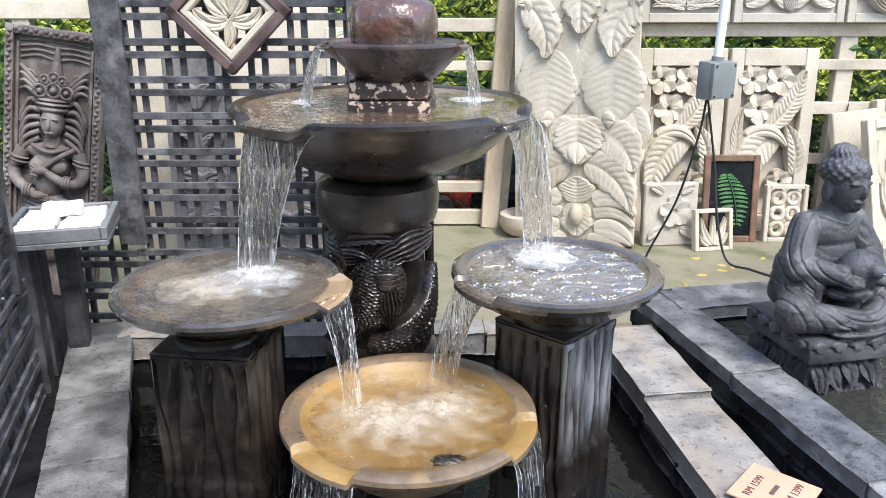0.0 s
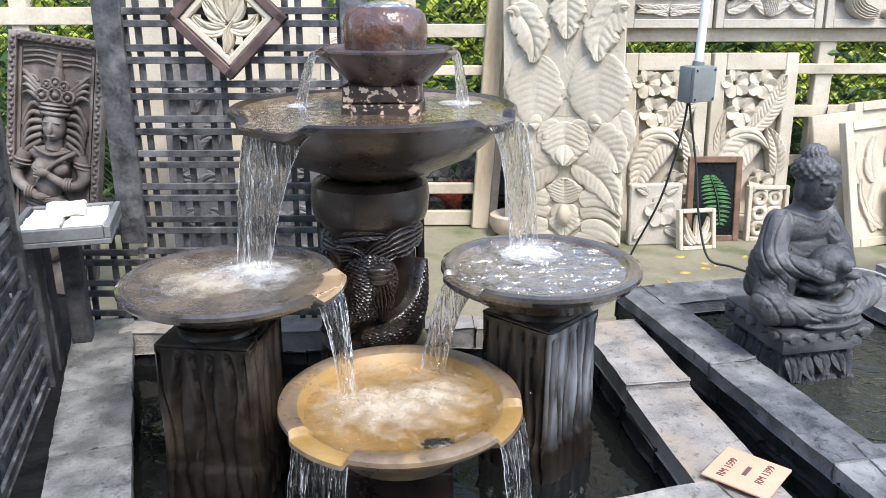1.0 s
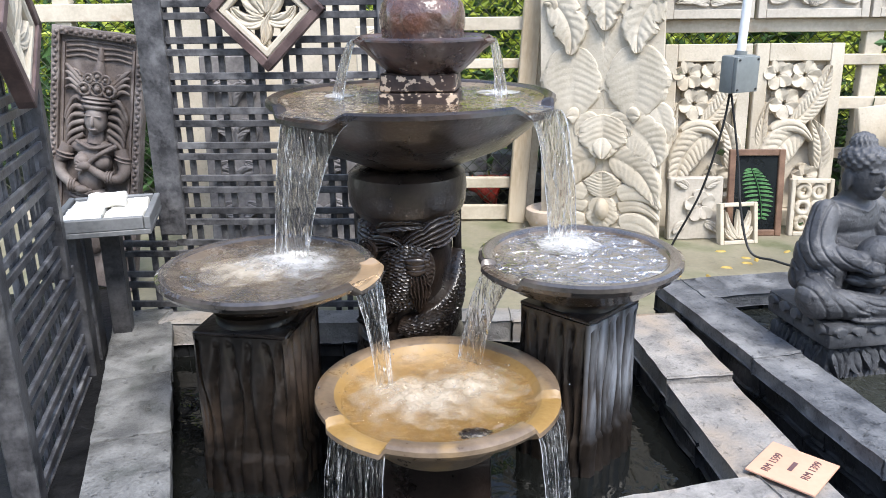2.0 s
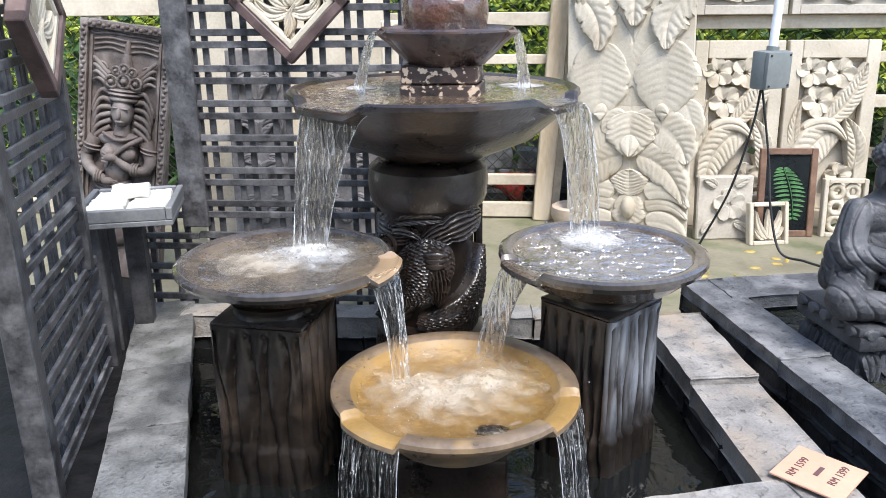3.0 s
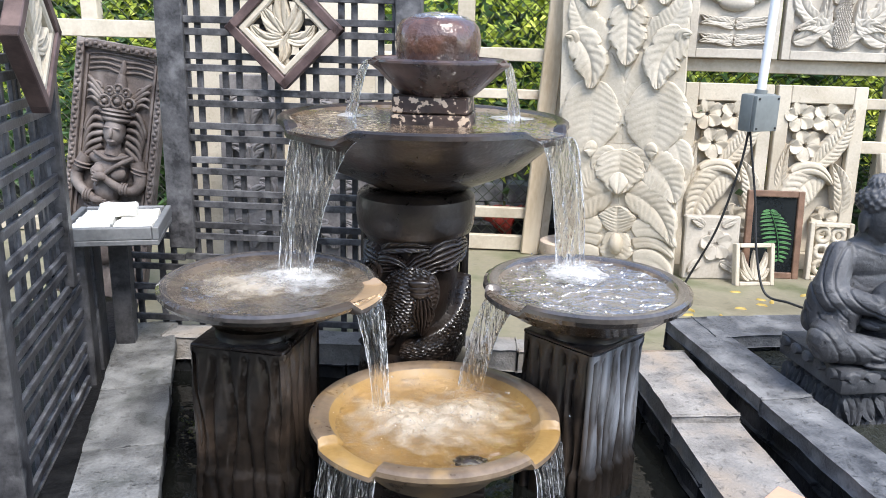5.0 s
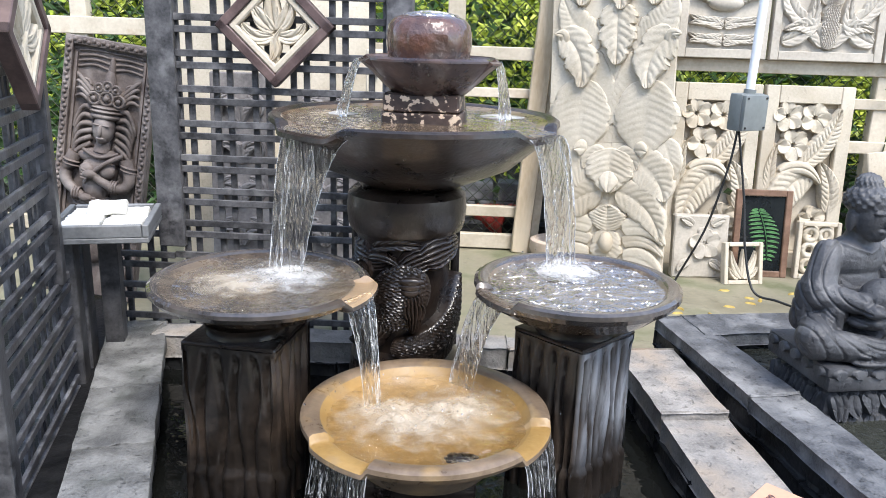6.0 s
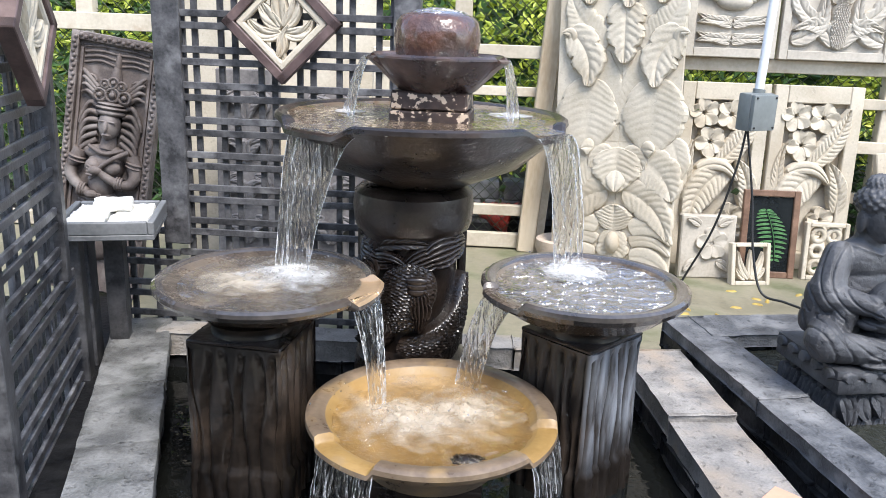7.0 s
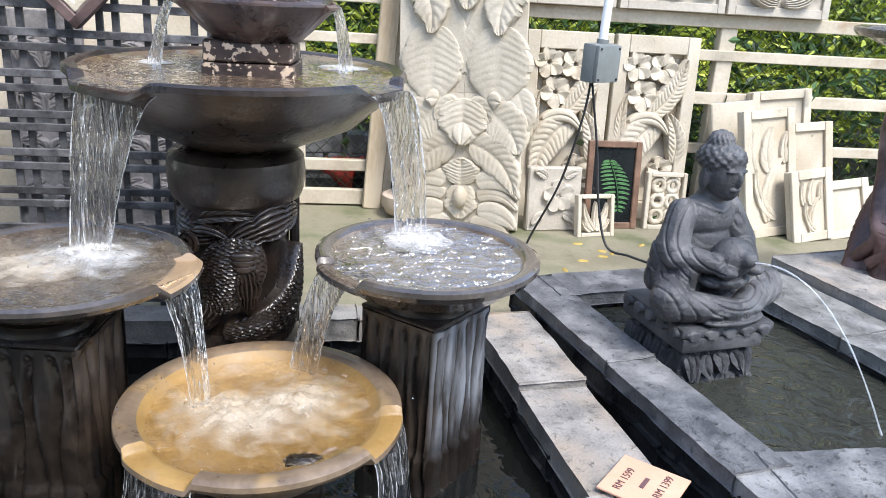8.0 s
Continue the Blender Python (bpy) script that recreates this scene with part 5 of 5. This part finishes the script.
part("bead_row", merge(*[ellipsoid(0.010, 0.009, 0.010, pose(-0.16 + 0.021 * i, -0.028, 1.19 + 0.004 * (-1) ** i), 8, 6) for i in range(16)]), PLAQUE, e)


def chain(pts, r0, r1, n=14):
    return tube(curve(pts, n), [r0 + (r1 - r0) * k / (n - 1) for k in range(n)], 10)


fig = [ellipsoid(0.050, 0.05, 0.070, pose(0.004, -0.030, 0.812)), ellipsoid(0.028, 0.03, 0.03, pose(0.004, -0.045, 0.772)), ellipsoid(0.010, 0.012, 0.026, pose(0.004, -0.082, 0.805)), ellipsoid(0.018, 0.008, 0.006, pose(0.004, -0.074, 0.769)),
       ellipsoid(0.018, 0.006, 0.005, pose(-0.018, -0.075, 0.830)), ellipsoid(0.018, 0.006, 0.005, pose(0.026, -0.075, 0.830)), chain([(0.004, -0.015, 0.76), (0.0, -0.02, 0.70)], 0.032, 0.040, 6),
       ellipsoid(0.110, 0.045, 0.040, pose(-0.004, -0.01, 0.678)), ellipsoid(0.084, 0.052, 0.085, pose(-0.002, -0.015, 0.615)), ellipsoid(0.036, 0.03, 0.034, pose(-0.045, -0.055, 0.617)), ellipsoid(0.036, 0.03, 0.034, pose(0.045, -0.055, 0.622)),
       ellipsoid(0.062, 0.05, 0.085, pose(-0.012, -0.015, 0.535)), ellipsoid(0.088, 0.05, 0.055, pose(-0.012, -0.012, 0.452)), ellipsoid(0.10, 0.045, 0.17, pose(-0.012, -0.008, 0.33)),
       ellipsoid(0.066, 0.055, 0.020, pose(0.004, -0.022, 0.868)), ellipsoid(0.072, 0.058, 0.012, pose(0.004, -0.022, 0.890)), ellipsoid(0.068, 0.05, 0.010, pose(0.004, -0.022, 0.907)),
       ellipsoid(0.028, 0.035, 0.10, pose(0.008, -0.012, 0.99)), ellipsoid(0.015, 0.02, 0.07, pose(0.010, -0.010, 1.07))]
for cx, cz, r in ((-0.048, 0.945, 0.026), (0.008, 0.950, 0.030), (0.062, 0.945, 0.026), (0.008, 1.005, 0.022), (-0.03, 0.995, 0.018), (0.046, 0.995, 0.018)):
    fig.append(ellipsoid(r * 0.45, 0.012, r * 0.45, pose(cx, -0.050, cz), 10, 6))
    fig.append(tube([(cx + r * math.cos(a), -0.042, cz + r * math.sin(a)) for a in [k * math.pi / 7 for k in range(15)]], 0.0075, 6, False))
fig += [chain([(-0.120, -0.01, 0.680), (-0.155, -0.02, 0.590), (-0.135, -0.035, 0.535), (-0.055, -0.065, 0.490)], 0.036, 0.019), chain([(0.112, -0.01, 0.680), (0.140, -0.02, 0.600), (0.125, -0.04, 0.552), (0.075, -0.062, 0.552), (0.0, -0.085, 0.592)], 0.036, 0.017),
        ellipsoid(0.032, 0.018, 0.020, pose(-0.035, -0.075, 0.487)), ellipsoid(0.034, 0.018, 0.020, pose(-0.022, -0.085, 0.600))]
for k in range(4):
    fig.append(chain([(-0.03, -0.088, 0.606 - 0.009 * k), (-0.062, -0.084, 0.622 - 0.014 * k)], 0.007, 0.005, 5))
    fig.append(chain([(-0.03, -0.080, 0.493 - 0.007 * k), (0.010, -0.074, 0.490 - 0.009 * k)], 0.006, 0.005, 5))
for cx, cz, w in ((-0.135, 0.643, 0.04), (0.128, 0.650, 0.04)):
    fig += [ellipsoid(w, 0.042, 0.009, pose(cx, -0.015, cz, 0, 12, 0)), ellipsoid(w, 0.042, 0.007, pose(cx, -0.015, cz - 0.018, 0, 12, 0))]
for cx, cz in ((-0.085, 0.500), (0.082, 0.552)):
    fig += [tube([(cx + 0.012 * d, -0.055 + 0.027 * math.cos(a), cz + 0.027 * math.sin(a)) for a in [k * math.pi / 6 for k in range(13)]], 0.006, 6, False) for d in (-1, 0, 1)]
for d in range(3):
    fig.append(chain([(-0.10, -0.035, 0.470 - 0.02 * d), (-0.012, -0.066, 0.458 - 0.02 * d), (0.078, -0.035, 0.470 - 0.02 * d)], 0.009, 0.009, 10))
fig.append(chain([(0.10, -0.04, 0.700), (0.05, -0.085, 0.665), (-0.02, -0.075, 0.60), (-0.05, -0.068, 0.555)], 0.012, 0.009))
fig.append(chain([(-0.075, -0.05, 0.708), (0.004, -0.068, 0.682), (0.085, -0.05, 0.708)], 0.008, 0.008))
part("carved_figure", merge(*fig), PLAQUE, e, smooth=60)
locks = []
for s in (-1, 1):
    for k in range(6):
        z = 0.885 - 0.030 * k
        locks.append(chain([(s * 0.055, -0.012, z), (s * (0.095 + 0.004 * k), -0.020, z + 0.018 - 0.012 * k), (s * 0.128, -0.016, z - 0.035 - 0.010 * k), (s * (0.142 - 0.008 * k), -0.010, z - 0.085)], 0.013, 0.007, 12))
    for k in range(4):
        locks.append(chain([(s * 0.07, -0.012, 0.915 + 0.02 * k), (s * (0.11 + 0.006 * k), -0.020, 0.95 + 0.028 * k), (s * 0.142, -0.012, 0.94 + 0.035 * k)], 0.012, 0.006, 10))
    locks.append(tube([(s * 0.105 + 0.026 * math.cos(a) * (1 - a / 16), -0.014, 1.00 + 0.026 * math.sin(a) * (1 - a / 16)) for a in [k * 0.5 for k in range(24)]], 0.008, 6))
for k in range(4):
    locks.append(chain([(-0.145, -0.002, 1.075 + 0.024 * k), (-0.07, -0.006, 1.092 + 0.022 * k), (0.0, -0.003, 1.078 + 0.026 * k), (0.08, -0.006, 1.090 + 0.022 * k), (0.145, -0.002, 1.078 + 0.024 * k)], 0.006, 0.006, 20))
part("carved_hair", merge(*locks), PLAQUE, e, smooth=60)

e = thing("tray_stand", pose(-1.36, 2.74, 0, 0, 0, 14), "black wooden post holding the tray", "stand")
part("post", box(0.07, 0.07, 0.56, 0, 0, 0.28, 0.004), BLACK_WOOD, e)
part("cross_bar", box(0.30, 0.06, 0.03, 0.02, -0.02, 0.552, 0.003), BLACK_WOOD, e)
e = thing("tray", pose(-1.335, 2.695, 0.568, 0, 0, 15), "grey shallow stone tray holding white slabs", "tray")
part("base", box(0.335, 0.36, 0.02, 0, 0, 0.01, 0.003), TRAY, e)
for s in (-1, 1):
    part("side", box(0.022, 0.36, 0.045, s * 0.1565, 0, 0.043, 0.003), TRAY, e)
    part("side", box(0.287, 0.022, 0.045, 0, s * 0.169, 0.043, 0.003), TRAY, e)
for i, (x, y, z, a) in enumerate(((-0.072, -0.075, 0.0, 3), (0.073, -0.075, 0.0, -2), (-0.07, 0.075, 0.0, -3), (0.073, 0.08, 0.0, 4), (0.0, 0.045, 0.041, 8))):
    m = pose(-1.335, 2.695, 0.590, 0, 0, 15) @ pose(x, y, z, 0, 0, a)
    tagged(obj("plaster_slab", box(0.135, 0.135 if i < 4 else 0.09, 0.04, 0, 0, 0.02, 0.010, 2, 0.009, i, 9), SOAP, m=m), "white rough plaster slab lying in the tray" if i < 4 else "cream rough plaster slab lying on the others", "slab", "plaster slabs")


def lily_tile(m):
    e = thing("lily_tile", m, "square cream carved lily tile in a dark wooden frame, hung cornerwise", "carved tile", "lily tiles")
    h = 0.157
    for a in range(4):
        r = pose(0, 0, 0, 0, 45 + 90 * a, 0)
        part("frame_bar", box(0.314, 0.05, 0.034, 0, -0.025, h - 0.017, 0.003), PURPLE_WOOD, e, m=r)
        part("inner_bar", box(0.246, 0.04, 0.026, 0, -0.022, h - 0.048, 0.006), CREAM, e, "cream stone inner frame", m=r)
    relief(e, "carved_petal", [L(0.0, -0.02, -0.005, 0.15, 0.07, 0.05, ribs=2, height=0.03, scallop=0.0), L(0.0, -0.02, 0.06, 0.11, 0.06, -0.1, ribs=2, height=0.03, scallop=0.0), L(0.0, -0.02, -0.08, 0.08, 0.07, 0.1, ribs=2, height=0.03, scallop=0.0),
                               L(0.0, -0.03, -0.125, 0.015, 0.06, 0.25, ribs=2, height=0.03, scallop=0.0), L(0.0, -0.03, 0.115, 0.02, 0.06, -0.25, ribs=2, height=0.03, scallop=0.0), L(-0.005, -0.03, -0.02, -0.13, 0.05, 0.1, ribs=2, height=0.03, scallop=0.0),
                               L(0.01, -0.14, 0.03, 0.0, 0.03, 0.2, ribs=1, height=0.025, scallop=0.0)], lift=0.008)
    return e


tile = lily_tile(pose(-0.748, 2.944, 1.318))
copy_thing(tile, pose(-1.225, 1.78, 0, 0, 0, 105.5) @ pose(0.33, -0.045, 1.295))

# ---- pump box, pipe and cables ----
e = thing("pump_box", pose(1.212, 3.6, 0.92, 0, 0, 28), "grey plastic electrical box hung on a white pipe", "electrical box")
part("box_body", box(0.145, 0.075, 0.165, 0, 0, 0.085, 0.01, 2), GREY_BOX, e)
lid = part("box_lid", box(0.137, 0.022, 0.157, 0, -0.047, 0.085, 0.006, 2), GREY_BOX, e)
for x in (-1, 1):
    for z in (0.02, 0.15):
        part("screw", tube([(x * 0.055, -0.062, z), (x * 0.055, -0.057, z)], 0.005, 8), BLACK_RUBBER, lid)
part("pipe", tube([(0.005, 0, 0.168), (0.03, 0.01, 0.55), (0.09, 0.03, 1.7)], 0.02, 14), WHITE_PIPE, e, "white plastic pipe")
part("pipe_socket", tube([(0.005, 0, 0.165), (0.007, 0, 0.185)], 0.027, 14), GREY_BOX, e)
for pts, lab in (([(1.185, 3.6, 0.925), (1.165, 3.6, 0.75), (1.10, 3.62, 0.45), (0.99, 3.66, 0.16), (0.93, 3.60, 0.012), (0.90, 3.45, 0.01)], "black cable running from the box down to the yard"),
                 ([(1.19, 3.6, 0.925), (1.24, 3.56, 0.62), (1.255, 3.5, 0.40), (1.29, 3.42, 0.22), (1.37, 3.33, 0.205), (1.43, 3.22, 0.21)], "black cable running from the box to the statue pond")):
    tagged(obj("cable", tube(curve(pts, 40), 0.0055, 8), BLACK_RUBBER, smooth=90), lab, "cable")

# ---- price card ----
card_m = pose(0.882, 1.805, 0.128, 0, 0, 48)
e = thing("price_card", card_m, "salmon card with handwritten prices lying on the kerb", "card")
part("card", box(0.185, 0.185, 0.006, 0, 0, 0.0, 0.001), PAPER, e)
for word, x, y, size in (("RM 1599", -0.07, 0.04, 0.03), ("RM 1399", -0.04, -0.055, 0.03)):
    cu = bpy.data.curves.new("writing", "FONT")
    cu.body, cu.size, cu.extrude = word, size, 0.0006
    cu.materials.append(INK)
    t = new("writing", cu)
    t.parent, t.matrix_basis = e, pose(x, y, 0.0042)
part("writing_bar", box(0.05, 0.012, 0.001, 0.0, 0.0, 0.0044, 0), INK, e)

# ---- things at the yard's edges ----
e = thing("root_pedestal", pose(2.50, 3.12, 0.24), "reddish-brown gnarled root carving carrying a dish", "pedestal")
rows = []
for k in range(41):
    z = 0.88 * k / 40
    r = 0.13 + 0.07 * (1 - k / 40) ** 3 + 0.05 * (k / 40) ** 3
    rows.append([((r * (1 + 0.28 * noise.noise((math.cos(a + z * 3) * 2.2, math.sin(a + z * 3) * 2.2, z * 4)) + 0.12 * math.sin(7 * a + z * 18))) * math.cos(a), (r * (1 + 0.28 * noise.noise((math.cos(a + z * 3) * 2.2, math.sin(a + z * 3) * 2.2, z * 4)) + 0.12 * math.sin(7 * a + z * 18))) * math.sin(a), z) for a in [2 * math.pi * j / 72 for j in range(72)]])
ROOT = mat("red_brown_root", (0.03, 0.014, 0.012), (0.13, 0.065, 0.055), 8, (0.3, 0.6), 0.5, 60, (0.19, 0.12, 0.11), 6)
part("trunk", grid(rows, True, True, True), ROOT, e, smooth=60)
for i in range(7):
    a = math.pi + i * 0.5
    part("root", tube(curve([(0.1 * math.cos(a), 0.1 * math.sin(a), 0.30), (0.16 * math.cos(a + 0.3), 0.16 * math.sin(a + 0.3), 0.16), (0.19 * math.cos(a - 0.2), 0.19 * math.sin(a - 0.2), 0.04)], 10), [0.045 - 0.002 * k for k in range(10)], 9), ROOT, e, smooth=60)
dish("root_dish", pose(2.48, 3.12, 1.235), 0.36, 0.12, 0.11, [], BOWL_STONE, "brown stone dish on the root carving", 9)
POT = mat("pale_clay", (0.42, 0.33, 0.25), (0.62, 0.52, 0.42), 6, (0.6, 0.85), 0.2)
e = thing("clay_bowl", pose(0.47, 4.52, 0), "pale clay bowl on the yard floor by the fence", "bowl")
part("bowl_body", lathe([(0.06, 0), (0.11, 0.03), (0.135, 0.08), (0.13, 0.13), (0.11, 0.14), (0.10, 0.125), (0.02, 0.10)], 40), POT, e)
e = thing("plant_pot", pose(0.12, 5.0, 0.14, 100, 0, 60), "red glazed pot lying on its side behind the fence", "pot")
part("pot_body", lathe([(0.06, -0.12), (0.09, 0.0), (0.11, 0.10), (0.125, 0.10), (0.125, 0.13), (0.105, 0.13), (0.09, 0.0), (0.02, -0.08)], 32), RED_POT, e)
for i in range(2):
    for j in range(6):
        tagged(obj("stone_block", box(0.30, 0.16, 0.12, 0, 0, 0, 0.012, 2, 0.006, i * 7 + j), SLATE, m=pose(-1.15 + 0.33 * j + 0.12 * i, 5.1, 0.18 + 0.122 * i, 0, 0, 3)), "mossy grey stone block stacked beyond the fence", "stone block", "stacked stone blocks")

# carvings stored behind the lattice
GREY_CARVE = mat("grey_carved_stone", (0.10, 0.09, 0.088), (0.28, 0.255, 0.24), 6, (0.6, 0.85), 0.3)
for x, y, w, h, mt, lab in ((-1.12, 3.62, 0.30, 1.10, GREY_CARVE, "grey stone panel carved with scrolling vines"), (-0.72, 3.66, 0.34, 1.02, GREY_CARVE, "grey stone panel carved with flowing scrolls"), (-0.40, 3.80, 0.30, 1.22, CREAM, "cream limestone panel stored behind the lattice"),
                            (-1.32, 3.95, 0.46, 1.45, CREAM, "tall weathered limestone slab stored behind the lattice"), (-0.86, 4.05, 0.62, 1.50, CREAM, "wide weathered limestone slab stored behind the lattice")):
    e = thing("stored_panel", pose(x, y, 0, -4, 0, 2), lab, "carved panel", "panels behind the lattice")
    part("slab", slab(w, h, 0.05, 0.006), mt, e)
    if y < 3.9:
        lv = []
        for i in range(int(h / 0.2)):
            lv += both(L(0.0, 0.06 + 0.2 * i, w * 0.36, 0.16 + 0.2 * i, 0.08, 0.3, ribs=4, height=0.035), L(0.03, 0.20 + 0.2 * i, w * 0.30, 0.09 + 0.2 * i, 0.05, 0.3, ribs=3, height=0.03))
        relief(e, "carved_leaf", lv, mt)
